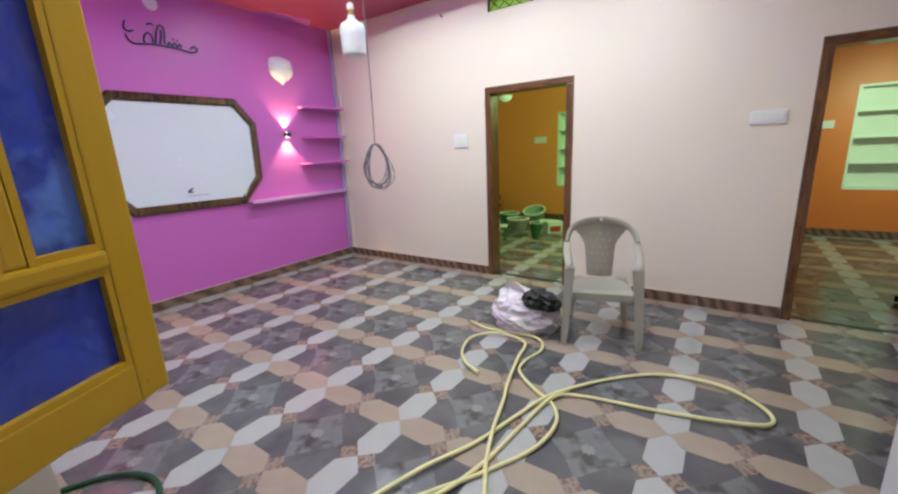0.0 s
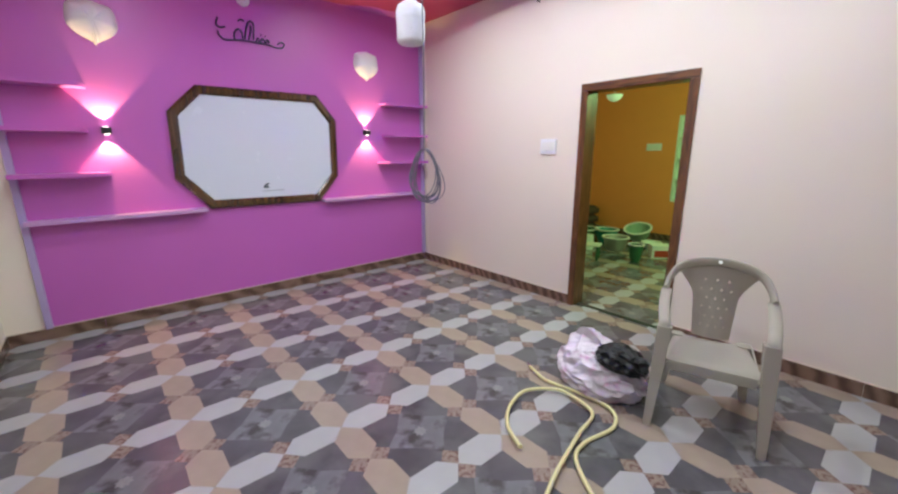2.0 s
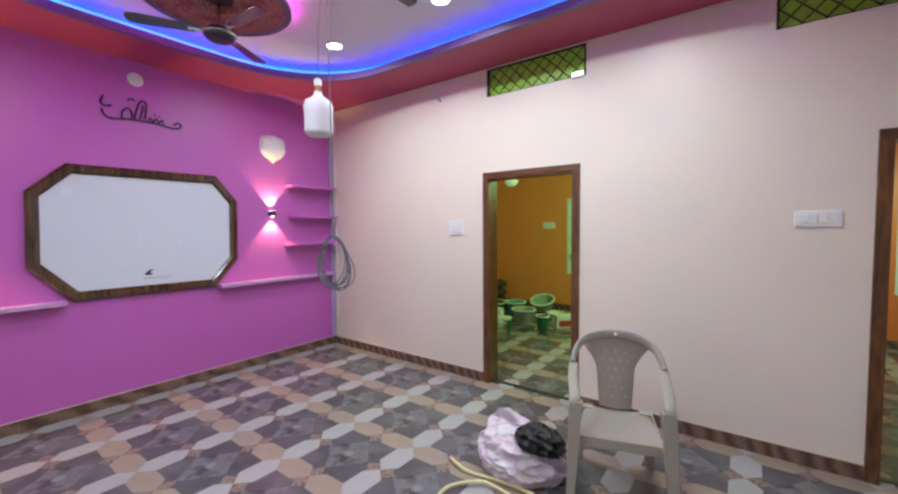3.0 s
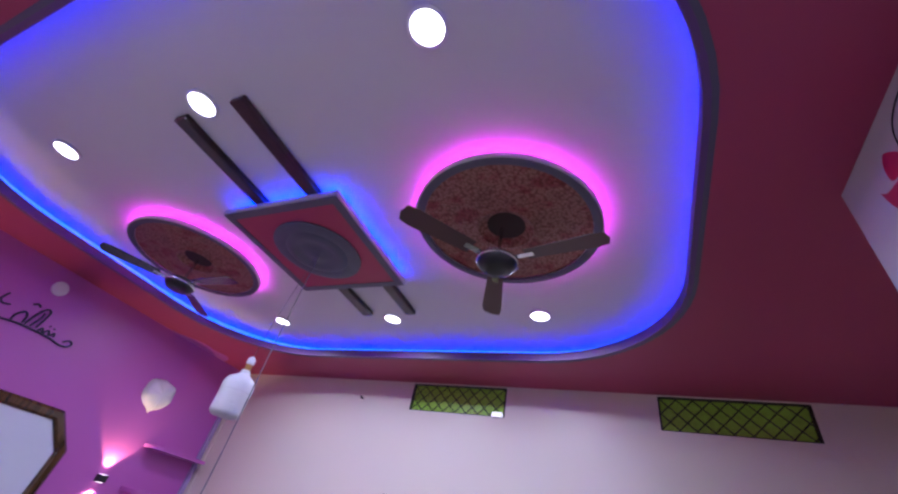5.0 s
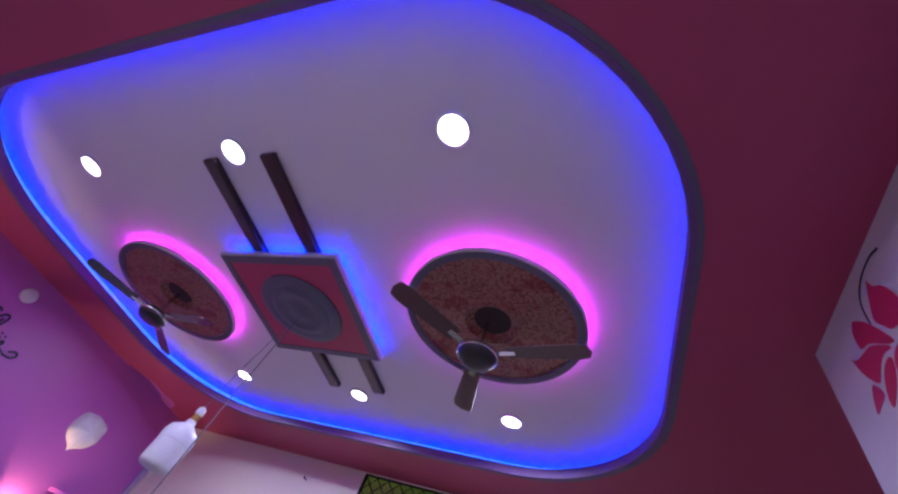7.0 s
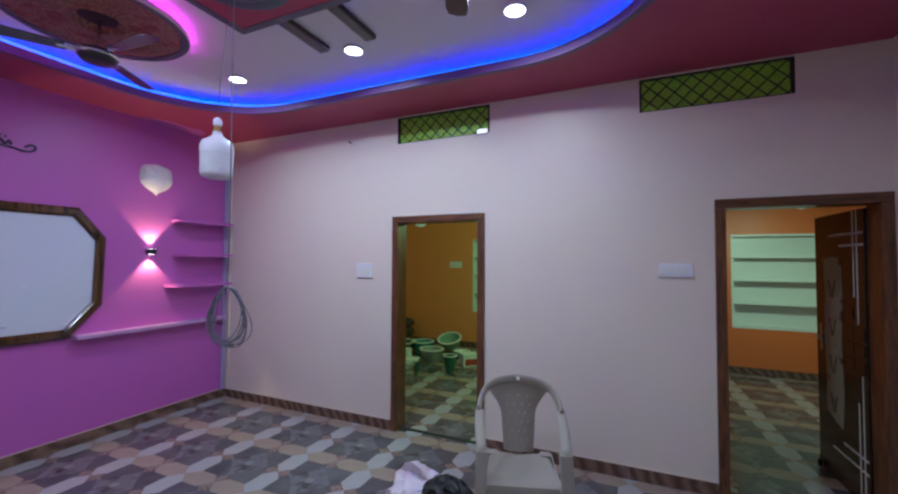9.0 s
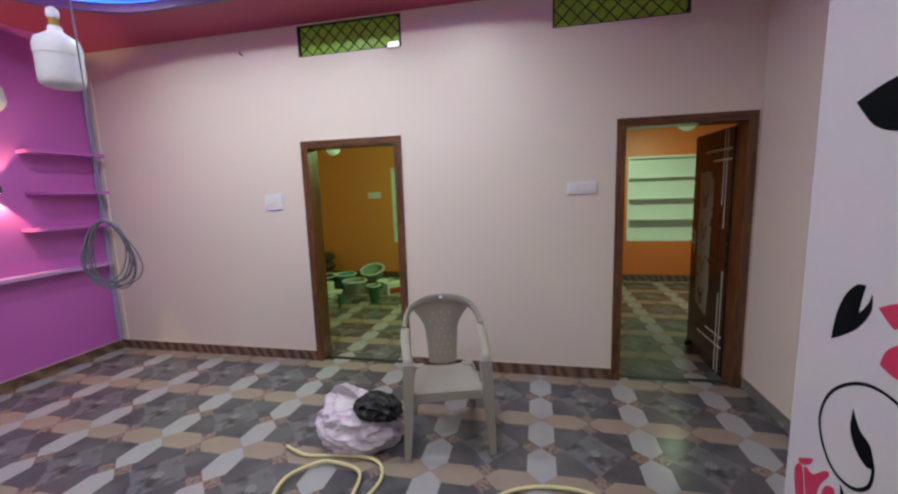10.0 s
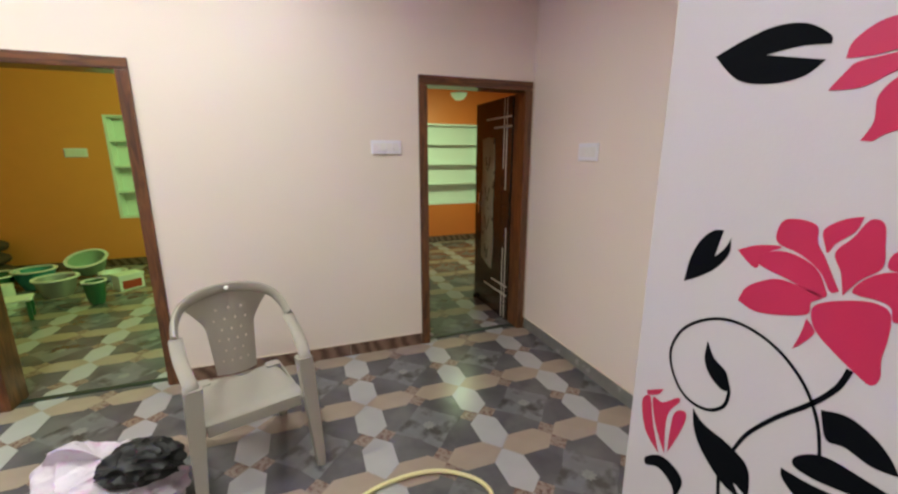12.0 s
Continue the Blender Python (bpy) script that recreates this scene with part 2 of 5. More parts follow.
# ---------------------------------------------------------------- large structure
def wall_y(y0, y1, x0, x1, z1, holes):
    """A wall along x with rectangular holes (x0, x1, z0, z1), sorted by x, that do not share columns unless stacked."""
    bm = bmesh.new()
    xs = sorted({x0, x1, *[v for h in holes for v in h[:2]]})
    for a, b in zip(xs, xs[1:]):
        zs = sorted([(h[2], h[3]) for h in holes if h[0] <= a + 1e-6 and h[1] >= b - 1e-6])
        z = 0.0
        for h0, h1 in zs:
            if h0 > z + 1e-6:
                box(bm, a, b, y0, y1, z, h0)
            z = h1
        if z < z1 - 1e-6:
            box(bm, a, b, y0, y1, z, z1)
    bmesh.ops.remove_doubles(bm, verts=bm.verts, dist=1e-5)
    return bm


HC = H + 0.35
holes = [(D1[0], D1[1], 0, D1[2]), (D2[0], D2[1], 0, D2[2]), (*GR[0], *GZ), (*GR[1], *GZ)]
structure("wall_north", wall_y(NY, T, -T, EAST + T, HC, holes), M_cream, "cream painted hall wall with two doorways and two vents")
structure("wall_west", boxes((-T, 0, SOUTH - 0.002, NY - 0.0005, 0, HC)), M_pink, "magenta painted feature wall with shelves")
ENTRY = (3.80, 5.32, 0, 2.1)
WIN = (3.05, 3.80, 1.02, 2.1)
structure("wall_south", wall_y(SOUTH - 0.25, SOUTH, JOG, FLX, HC, [WIN, ENTRY]), M_cream, "cream painted entry wall with a door and a window opening")
structure("wall_set_back", boxes((-T, JOG - 0.0005, BACKY - 0.25, BACKY, 0, HC), (-T, 0, BACKY, SOUTH - 0.0025, 0, HC), (JOG - 0.0005, JOG + 0.2, BACKY - 0.25, SOUTH - 0.2505, 0, HC)), M_cream, "cream painted wall set back beside the magenta wall")
structure("wall_east", boxes((EAST, EAST + T, FLY - 0.2, NY - 0.0005, 0, HC)), M_cream, "cream painted wall beside the second doorway")
structure("wall_mural", boxes((FLX, FLX + T, SOUTH - 0.25, FLY, 0, HC)), M_mural, "pale lilac wall painted with red flowers and black leaves")
structure("wall_recess", boxes((FLX + T, EAST, FLY - 0.2, FLY, 0, HC)), M_cream, "cream painted end wall of the alcove")
structure("floor", boxes((-T, JOG + 0.2, BACKY - 0.25, SOUTH - 0.25, -0.12, 0), (-T, BX1 + 0.3, SOUTH - 0.25, BACK + 0.5, -0.12, 0)), M_grey, "patterned ceramic floor in grey slate, white and tan")
# the dropped ceiling with its rounded opening
OUT = round_rect(0.62, 4.925, -3.765, -0.65, 1.0, 1.1)


def ring_slab(bm, inner, x0, x1, y0, y1, z0, z1):
    """A slab with a hole: each point of the opening is joined to its shadow on the outer rectangle."""
    cx, cy = 2.785, -2.22
    outer = []
    for x, y in inner:
        dx, dy = x - cx, y - cy
        k = min(((x1 if dx > 0 else x0) - cx) / dx if dx else 1e9, ((y1 if dy > 0 else y0) - cy) / dy if dy else 1e9)
        outer.append((cx + dx * k, cy + dy * k))
    n = len(inner)
    V = [[bm.verts.new((x, y, z)) for x, y in ring] for z in (z0, z1) for ring in (inner, outer)]
    a, b, c, d = V
    for i in range(n):
        j = (i + 1) % n
        bm.faces.new((a[i], a[j], b[j], b[i]))
        bm.faces.new((c[i], d[i], d[j], c[j]))
        bm.faces.new((a[i], c[i], c[j], a[j]))
        p, q = outer[i], outer[j]
        if abs(p[0] - q[0]) > 1e-6 and abs(p[1] - q[1]) > 1e-6:
            corner = (x1 if max(p[0], q[0]) > x1 - 1e-6 else x0, y1 if max(p[1], q[1]) > y1 - 1e-6 else y0)
            lo, hi = bm.verts.new((*corner, z0)), bm.verts.new((*corner, z1))
            bm.faces.new((b[i], b[j], lo))
            bm.faces.new((d[i], hi, d[j]))
    return bm


structure("ceiling", ring_slab(bmesh.new(), OUT, 0.0, FLX, SOUTH, NY, H, H + 0.025), M_ceilpink, "rose painted dropped ceiling with a rounded opening")
structure("ceiling_set_back", boxes((0, JOG, BACKY, SOUTH - 0.0005, H, H + 0.025)), M_ceilpink, "rose painted ceiling over the set back stretch")
structure("ceiling_alcove", boxes((FLX, EAST, FLY, NY, H, H + 0.025)), M_ceilpink, "rose painted ceiling of the alcove")
structure("ceiling_recess", boxes((0.0, FLX, SOUTH, NY, HT, HT + 0.1)), M_ceilwhite, "white ceiling inside the lit recess")
n = len(OUT)
off = lambda pts, d: [(x + d * nx, y + d * ny) for (x, y), (nx, ny) in zip(pts, NORM)]
NORM = []
for i in range(n):
    (xa, ya), (xb, yb) = OUT[i - 1], OUT[(i + 1) % n]
    l = math.hypot(xb - xa, yb - ya)
    NORM.append(((yb - ya) / l, -(xb - xa) / l))


def band(inner, outer, z0, z1):
    bm = bmesh.new()
    r = [[bm.verts.new((x, y, z)) for x, y in ring] for ring, z in ((inner, z0), (outer, z0), (outer, z1), (inner, z1))]
    for i in range(len(inner)):
        j = (i + 1) % len(inner)
        for k in range(4):
            bm.faces.new((r[k][i], r[k][j], r[(k + 1) % 4][j], r[(k + 1) % 4][i]))
    return bm


structure("ceiling_border", band(off(OUT, 0.0222), off(OUT, 0.045), H - 0.003, H - 0.0004), M_greyrim, "slate painted border around the ceiling recess")
structure("ceiling_lip", band(off(OUT, -0.004), off(OUT, 0.022), H - 0.006, H + 0.06), M_liprim, "edge of the ceiling recess, its paint tinted lilac for led bounce")
LAP = smooth_path([(x, y, 0) for x, y in ((0.0, -1.38), (0.035, -1.15), (0.12, -1.0), (0.19, -0.86), (0.17, -0.70), (0.21, -0.58), (0.16, -0.48), (0.04, -0.42))], 4)
structure("ceiling_overpaint", plate(bmesh.new(), [(0.0005, -0.40)] + [(p.x + 0.0005, p.y) for p in LAP], lambda u, v, w: (u, v, H - 0.0003 - w), 0.0015), M_pink, "magenta wall paint lapping onto the rose ceiling in a wavy edge")
structure("cove_wall", band(off(OUT, 0.16), off(OUT, 0.18), H + 0.0255, HT - 0.0005), M_ceilwhite, "white back of the lighting cove")
strip = thing("led_strip_light", "blue glowing led strip hidden behind the recess edge", "led strip")
part("led_strip", band(off(OUT, 0.075), off(OUT, 0.09), H + 0.035, H + 0.050), G_blue, strip)
# Glowing band added to draw the strip's bloom along the cove.
part("cove_bloom_band", band(off(OUT, 0.10), off(OUT, 0.11), H + 0.090, H + 0.122), G_bloom, strip, "glowing blue band added for the strip's bloom")

# back rooms
structure("wall_back", boxes((BX0, 1.89, BACK, BACK + T, 0, H), (1.89, 2.9, BACK, BACK + T, 0, 0.70), (1.89, 2.9, BACK, BACK + T, 2.125, H), (2.9, PART, BACK, BACK + T, 0, H)), M_ochre, "ochre painted far wall with a shelf niche")
structure("wall_back_orange", boxes((PART, 6.2, BACK, BACK + T, 0, H), (6.2, 7.6, BACK, BACK + T, 0, 0.70), (6.2, 7.6, BACK, BACK + T, 2.125, H), (7.6, BX1, BACK, BACK + T, 0, H)), M_orange, "orange painted far wall with a shelf niche")
structure("wall_partition", boxes((PART - 0.05, PART + 0.05, T, BACK - 0.0005, 0, H)), M_orange, "orange painted wall between the back rooms")
structure("wall_back_west", boxes((BX0 - T, BX0, T, BACK, 0, H)), M_ochre, "ochre painted side wall")
structure("wall_back_east", boxes((BX1, BX1 + T, T, BACK, 0, H)), M_orange, "orange painted side wall")
structure("ceiling_back", boxes((BX0 - T, BX1 + T, T, BACK + T, H, H + 0.1)), M_white, "white ceiling of the back rooms")

# ---------------------------------------------------------------- doors, trim, vents
def on_west(u, v, w):      # u: y, v: z, w: out of the west wall
    return (w, u, v)


def on_north(u, v, w):     # u: x, v: z, w: out of the north wall
    return (u, NY - w, v)


def on_mural(u, v, w):
    return (FLX - w, u, v)


def door_frame(name, x0, x1, top, label):
    d = tagged(new(name), label=label, kind="structure")
    y0, y1 = NY - 0.015, 0.12
    part("frame_post", boxes((x0, x0 + FW, y0, y1, 0, top - FW), bevel=0.006), M_wood, d)
    part("frame_post", boxes((x1 - FW, x1, y0, y1, 0, top - FW), bevel=0.006), M_wood, d)
    part("frame_head", boxes((x0, x1, y0, y1, top - FW, top), bevel=0.006), M_woodx, d)
    part("door_sill", boxes((x0 + FW, x1 - FW, 0.01, 0.06, 0.0, 0.006)), M_dark_sill, d, "dark green stone threshold")
    return d


M_dark_sill = mat("dark_green_sill", (0.02, 0.035, 0.03, 1), 0.3)
door_frame("door_1", *D1, "open doorway with a brown varnished wooden frame")
d2 = door_frame("door_2", *D2, "doorway with a brown wooden frame and an open leaf")

# the dark leaf of the second door, swung almost fully open
M_inlay = mat("brushed_steel_inlay", (0.60, 0.58, 0.48, 1), 0.3)
M_panel = mat("frosted_motif_panel", (0.30, 0.30, 0.20, 1), 0.4, var=0.25, scale=9, stain_or_sheen=(0.07, 0.06, 0.04, 1), stain_or_sheen_at=(0.60, 0.66), stain_or_sheen_scale=9)
leaf = thing("door_leaf", "dark brown wooden door leaf with steel strips, standing open", "door", pose(D2[1] - FW + 0.020, 0.123, 0.012, 0, 0, 90.6))
LW, LH = 0.755, D2[2] - FW - 0.025
part("leaf_board", boxes((0, LW, 0, 0.035, 0, LH), bevel=0.004), M_darkdoor, leaf)
F = 0.035
for x, z0, z1 in ((0.090, 1.27, LH - 0.005), (0.140, 1.46, LH - 0.005), (0.052, 0.01, 0.91), (0.108, 0.01, 0.71)):
    part("steel_strip", boxes((x - 0.008, x + 0.008, F, F + 0.002, z0, z1)), M_inlay, leaf, "thin steel strip")
for z, x0, x1 in ((1.925, 0.0, 0.50), (1.840, 0.0, 0.34), (0.340, 0.0, 0.33), (0.250, 0.0, 0.50)):
    part("steel_strip", boxes((x0, x1, F + 0.002, F + 0.004, z - 0.008, z + 0.008)), M_inlay, leaf, "thin steel strip")
CARVED = [(0.34, 0.44), (0.315, 0.70), (0.335, 1.10), (0.31, 1.45), (0.325, 1.74), (0.45, 1.755), (0.59, 1.74), (0.575, 1.45), (0.60, 1.10), (0.575, 0.80), (0.585, 0.52), (0.46, 0.47)]
part("carved_panel", plate(bmesh.new(), CARVED, lambda u, v, w: (u, F + w, v), 0.006), M_panel, leaf, "pale carved panel with a leaf motif")
for k in range(4):
    zc = 0.62 + 0.30 * k
    for sx in (-1, 1):
        motif = smooth_path([(0.455 + sx * 0.01, zc - 0.09, 0), (0.455 + sx * 0.035, zc - 0.01, 0), (0.455 + sx * 0.055, zc + 0.05, 0), (0.455 + sx * 0.038, zc + 0.02, 0)], 4, True)
        part("carved_leaf", plate(bmesh.new(), [(p.x, p.y) for p in motif], lambda u, v, w: (u, F + 0.006 + w, v), 0.004), M_darkdoor, leaf, "dark carved leaf shape")
for z in (0.93, 1.045, 1.16, 1.30, 1.48, 1.66):
    part("groove_strip", boxes((0.155, 0.275, F, F + 0.005, z, z + 0.085), bevel=0.003), M_darkdoor, leaf)
for z in (0.93, 1.045, 1.16):
    part("groove_strip", boxes((0.012, 0.145, F, F + 0.005, z, z + 0.085), bevel=0.003), M_darkdoor, leaf)
part("handle_plate", boxes((0.645, 0.685, F, F + 0.006, 0.98, 1.20), bevel=0.004), M_chrome, leaf, "steel handle plate")
part("door_handle", tube(bmesh.new(), [Vector(p) for p in ((0.665, F, 1.09), (0.665, F + 0.045, 1.09), (0.545, F + 0.05, 1.09))], 0.009), M_chrome, leaf, "steel lever handle")
part("door_stop", lathe(bmesh.new(), [(0.012, 0), (0.014, 0.02), (0.014, 0.05), (0.01, 0.055)], 12, pose(0.70, F + 0.02, 0.0)), M_mblack, leaf, "black rubber door stopper")

# skirting: brown marbled tiles with slanted streaks
M_skirt = bpy.data.materials.new("brown_streaked_skirting")
M_skirt.use_nodes = True
nt = M_skirt.node_tree
tc, wv, cr = nt.nodes.new("ShaderNodeTexCoord"), nt.nodes.new("ShaderNodeTexWave"), nt.nodes.new("ShaderNodeValToRGB")
mp = nt.nodes.new("ShaderNodeMapping")
mp.inputs["Rotation"].default_value = (radians(35), radians(35), 0)
wv.inputs["Scale"].default_value, wv.inputs["Distortion"].default_value, wv.inputs["Detail"].default_value = 3.2, 7.0, 4
cr.color_ramp.elements[0].color, cr.color_ramp.elements[1].color = (0.09, 0.05, 0.035, 1), (0.21, 0.13, 0.095, 1)
nt.links.new(tc.outputs["Object"], mp.inputs["Vector"])
nt.links.new(mp.outputs[0], wv.inputs["Vector"])
nt.links.new(wv.outputs[0], cr.inputs[0])
nt.links.new(cr.outputs[0], nt.nodes["Principled BSDF"].inputs["Base Color"])
nt.nodes["Principled BSDF"].inputs["Roughness"].default_value = 0.2
SK = 0.10


def skirting(rows, label, m=None):
    b = tagged(new("baseboard"), label=label, kind="structure")
    for x0, x1, y0, y1 in rows:
        along_x = (x1 - x0) > (y1 - y0)
        a, z = (x0, x1) if along_x else (y0, y1)
        k = max(1, round((z - a) / 0.6))
        for i in range(k):
            p, q = a + (z - a) * i / k, a + (z - a) * (i + 1) / k - 0.0015
            bm = boxes((p, q, y0, y1, 0, SK) if along_x else (x0, x1, p, q, 0, SK), bevel=0.0015)
            part("skirting_tile", bm, m or M_skirt, b)
    return b


skirting([(0.009, D1[0], NY - 0.009, NY - 0.0005), (D1[1], D2[0], NY - 0.009, NY - 0.0005), (0.0005, 0.009, BACKY + 0.009, NY - 0.009),
          (0.009, JOG - 0.001, BACKY + 0.0005, BACKY + 0.009), (JOG, 3.80, SOUTH + 0.0005, SOUTH + 0.009), (D2[1], EAST - 0.009, NY - 0.009, NY - 0.0005)],
         "brown marbled skirting tiles along the hall walls")
skirting([(EAST - 0.008, EAST - 0.0005, FLY + 0.009, NY - 0.009)], "grey stone skirting tiles in the alcove", mat("grey_stone_skirting", (0.20, 0.20, 0.18, 1), 0.25, var=0.3, scale=9))
skirting([(FLX - 0.009, FLX - 0.0005, SOUTH, FLY)], "brown skirting tiles under the painted wall")
skirting([(BX0, PART - 0.05, BACK - 0.009, BACK - 0.0005), (PART + 0.05, BX1, BACK - 0.009, BACK - 0.0005), (BX0 + 0.0005, BX0 + 0.009, T, BACK - 0.01)], "brown skirting tiles in the back rooms")
M_grout = mat("pale_cement_line", (0.62, 0.52, 0.42, 1), 0.8)
for r in ((0.009, D1[0], NY - 0.008, NY - 0.0005, SK, SK + 0.006), (D1[1], D2[0], NY - 0.008, NY - 0.0005, SK, SK + 0.006), (0.0005, 0.008, BACKY + 0.01, NY - 0.01, SK, SK + 0.006), (0.009, JOG - 0.001, BACKY + 0.0005, BACKY + 0.008, SK, SK + 0.006),
          (EAST - 0.008, EAST - 0.0005, FLY + 0.01, NY - 0.01, SK, SK + 0.006)):
    structure("trim", boxes(r), M_grout, "pale cement line on top of the skirting")

# vents near the ceiling: steel lattice over a solid panel coloured as the green-lit rooms
M_vgreen = mat("green_room_light", (0.36, 0.70, 0.06, 1), 0.4, var=0.25, scale=25)
M_lattice = mat("dark_lattice_metal", (0.02, 0.025, 0.015, 1), 0.4)
for gx0, gx1 in GR:
    v = thing("wall_vent", "lattice vent high on the wall, green room light painted behind bars", "vent", group="lattice vents")
    part("vent_back", boxes((gx0 + 0.001, gx1 - 0.001, NY + 0.032, NY + 0.045, GZ[0] + 0.001, GZ[1] - 0.001)), M_vgreen, v, "vent backing coloured like the green-lit room")
    f0, f1 = NY - 0.002, NY + 0.031
    part("vent_frame", boxes((gx0, gx0 + 0.014, f0, f1, *GZ), (gx1 - 0.016, gx1, f0, f1, *GZ), (gx0 + 0.014, gx1 - 0.016, f0, f1, GZ[0], GZ[0] + 0.005), (gx0 + 0.014, gx1 - 0.016, f0, f1, GZ[1] - 0.006, GZ[1])), M_lattice, v)
    h = GZ[1] - GZ[0] - 0.014
    for s in (1, -1):
        x = gx0 + 0.02 - h
        while x < gx1 - 0.02:
            a, b = max(x, gx0 + 0.015), min(x + h, gx1 - 0.017)
            if b - a > 0.02:
                za, zb = (a - x), (b - x)
                if s < 0:
                    za, zb = h - za, h - zb
                bm = bmesh.new()
                tube(bm, [Vector((a, NY + 0.012 + 0.004 * s, GZ[0] + 0.007 + za)), Vector((b, NY + 0.012 + 0.004 * s, GZ[0] + 0.007 + zb))], 0.0045, sides=4)
                part("lattice_bar", bm, M_lattice, v)
            x += 0.118
# Small white block that glows, at the corner of the first vent.
lb = thing("vent_bright_spot", "tiny glowing white block at the corner of a lattice vent", "lamp")
part("body", boxes((3.385, 3.488, NY - 0.020, NY - 0.0005, 2.908, 2.918)), M_white, lb)
part("led", boxes((3.388, 3.485, NY - 0.018, NY - 0.002, 2.9185, 2.955), bevel=0.004), glow("small_white_glow", (1.0, 1.0, 1.0, 1), 2.0), lb, "glowing white block")

# switch plates
M_sw = mat("ivory_switch_plastic", (0.80, 0.80, 0.86, 1), 0.3, var=0.02)


def switch_plate(place_m, w, h, keys, label):
    s = thing("switch_plate", label, "switch", place_m)
    part("plate", boxes((-w / 2, w / 2, -0.014, 0, -h / 2, h / 2), bevel=0.004), M_sw, s)
    k = (w - 0.03) / keys
    for i in range(keys):
        x = -w / 2 + 0.015 + k * i
        part("switch_key", boxes((x + 0.002, x + k - 0.002, -0.019, -0.013, -h * 0.28, h * 0.28), bevel=0.002), M_white, s)
    return s


s1 = switch_plate(pose(2.125, NY, 1.612), 0.19, 0.15, 2, "white square socket plate")
part("socket_ring", lathe(bmesh.new(), [(0.022, 0), (0.026, 0.004), (0.018, 0.006)], 16, pose(0, -0.019, 0.01, 90, 0, 0)), M_white, s1)
switch_plate(pose(5.01, NY, 1.658), 0.23, 0.10, 4, "wide white switch plate on the cream wall")
switch_plate(pose(EAST, -0.80, 1.62, 0, 0, -90), 0.20, 0.12, 3, "white switch plate on the alcove wall")
switch_plate(pose(1.50, BACK, 1.63), 0.26, 0.12, 4, "pale switch plate on the ochre wall")
switch_plate(pose(5.90, BACK, 1.63), 0.16, 0.11, 2, "pale switch plate on the orange wall")
nail = thing("wall_hook", "small dark metal hook in the cream wall", "hook")
part("hook", tube(bmesh.new(), [Vector(p) for p in ((1.93, NY, 2.995), (1.93, NY - 0.04, 2.995), (1.935, NY - 0.05, 3.01))], 0.007, sides=8), M_mblack, nail)

# ---------------------------------------------------------------- the magenta wall
OCT_OUT = [(-2.772, 2.190), (-1.580, 2.193), (-1.362, 1.925), (-1.378, 1.280), (-1.625, 0.995), (-2.772, 1.008), (-3.043, 1.320), (-3.027, 1.938)]


def inset(poly, d):
    n, out = len(poly), []
    cx, cy = sum(p[0] for p in poly) / n, sum(p[1] for p in poly) / n
    for i in range(n):
        p0, p1, p2 = Vector(poly[i - 1]), Vector(poly[i]), Vector(poly[(i + 1) % n])
        e1, e2 = (p1 - p0).normalized(), (p2 - p1).normalized()
        n1, n2 = Vector((-e1.y, e1.x)), Vector((-e2.y, e2.x))
        if n1.dot(Vector((cx, cy)) - p1) < 0:
            n1, n2 = -n1, -n2
        b = (n1 + n2) / (1 + n1.dot(n2))
        out.append(tuple(p1 + b * d))
    return out


M_frame = wood("burl_frame_laminate", (0.028, 0.014, 0.006, 1), (0.13, 0.062, 0.022, 1), scale=1.6, rough=0.12, coat=0.8)
tvp = thing("wall_panel", "white glossy board in an eight sided brown varnished frame", "panel")
oi = inset(OCT_OUT, 0.086)
for i in range(8):
    j = (i + 1) % 8
    bm = bmesh.new()
    a, b, c, d = OCT_OUT[i], OCT_OUT[j], oi[j], oi[i]
    prof = [(0, 0.0), (0, 0.03), (0.25, 0.05), (0.75, 0.05), (1, 0.03), (1, 0.0)]
    rows = []
    for s, w in prof:
        rows.append([bm.verts.new(on_west(p[0] + (q[0] - p[0]) * s, p[1] + (q[1] - p[1]) * s, w)) for p, q in ((a, d), (b, c))])
    for r, q in zip(rows, rows[1:] + rows[:1]):
        bm.faces.new((r[0], r[1], q[1], q[0]))
    bm.faces.new([r[0] for r in rows])
    bm.faces.new([r[1] for r in rows][::-1])
    part("frame_rail", bm, M_frame, tvp)
M_board = mat("white_laminate_board", (0.66, 0.70, 0.80, 1), 0.25, var=0.01, bump=0.03)
part("board", plate(bmesh.new(), inset(OCT_OUT, 0.083), lambda u, v, w: on_west(u, v, w + 0.004), 0.016), M_board, tvp)
M_logo = mat("dark_print", (0.02, 0.03, 0.05, 1), 0.4)
MARK = smooth_path([(-2.25, 1.20, 0), (-2.21, 1.235, 0), (-2.18, 1.23, 0), (-2.21, 1.212, 0), (-2.185, 1.19, 0), (-2.235, 1.185, 0)], 4, True)
part("small_mark", plate(bmesh.new(), [(p.x, p.y) for p in MARK], lambda u, v, w: on_west(u, v, w + 0.02), 0.001), M_logo, tvp, "small dark printed mark")
part("small_print", plate(bmesh.new(), [(-2.27, 1.150), (-2.27, 1.160), (-2.03, 1.160), (-2.03, 1.150)], lambda u, v, w: on_west(u, v, w + 0.02), 0.001), mat("grey_print", (0.35, 0.38, 0.45, 1), 0.4), tvp, "grey illegible line of print")


M_ledge = mat("lilac_pink_ledge_paint", (0.52, 0.30, 0.58, 1), 0.35)


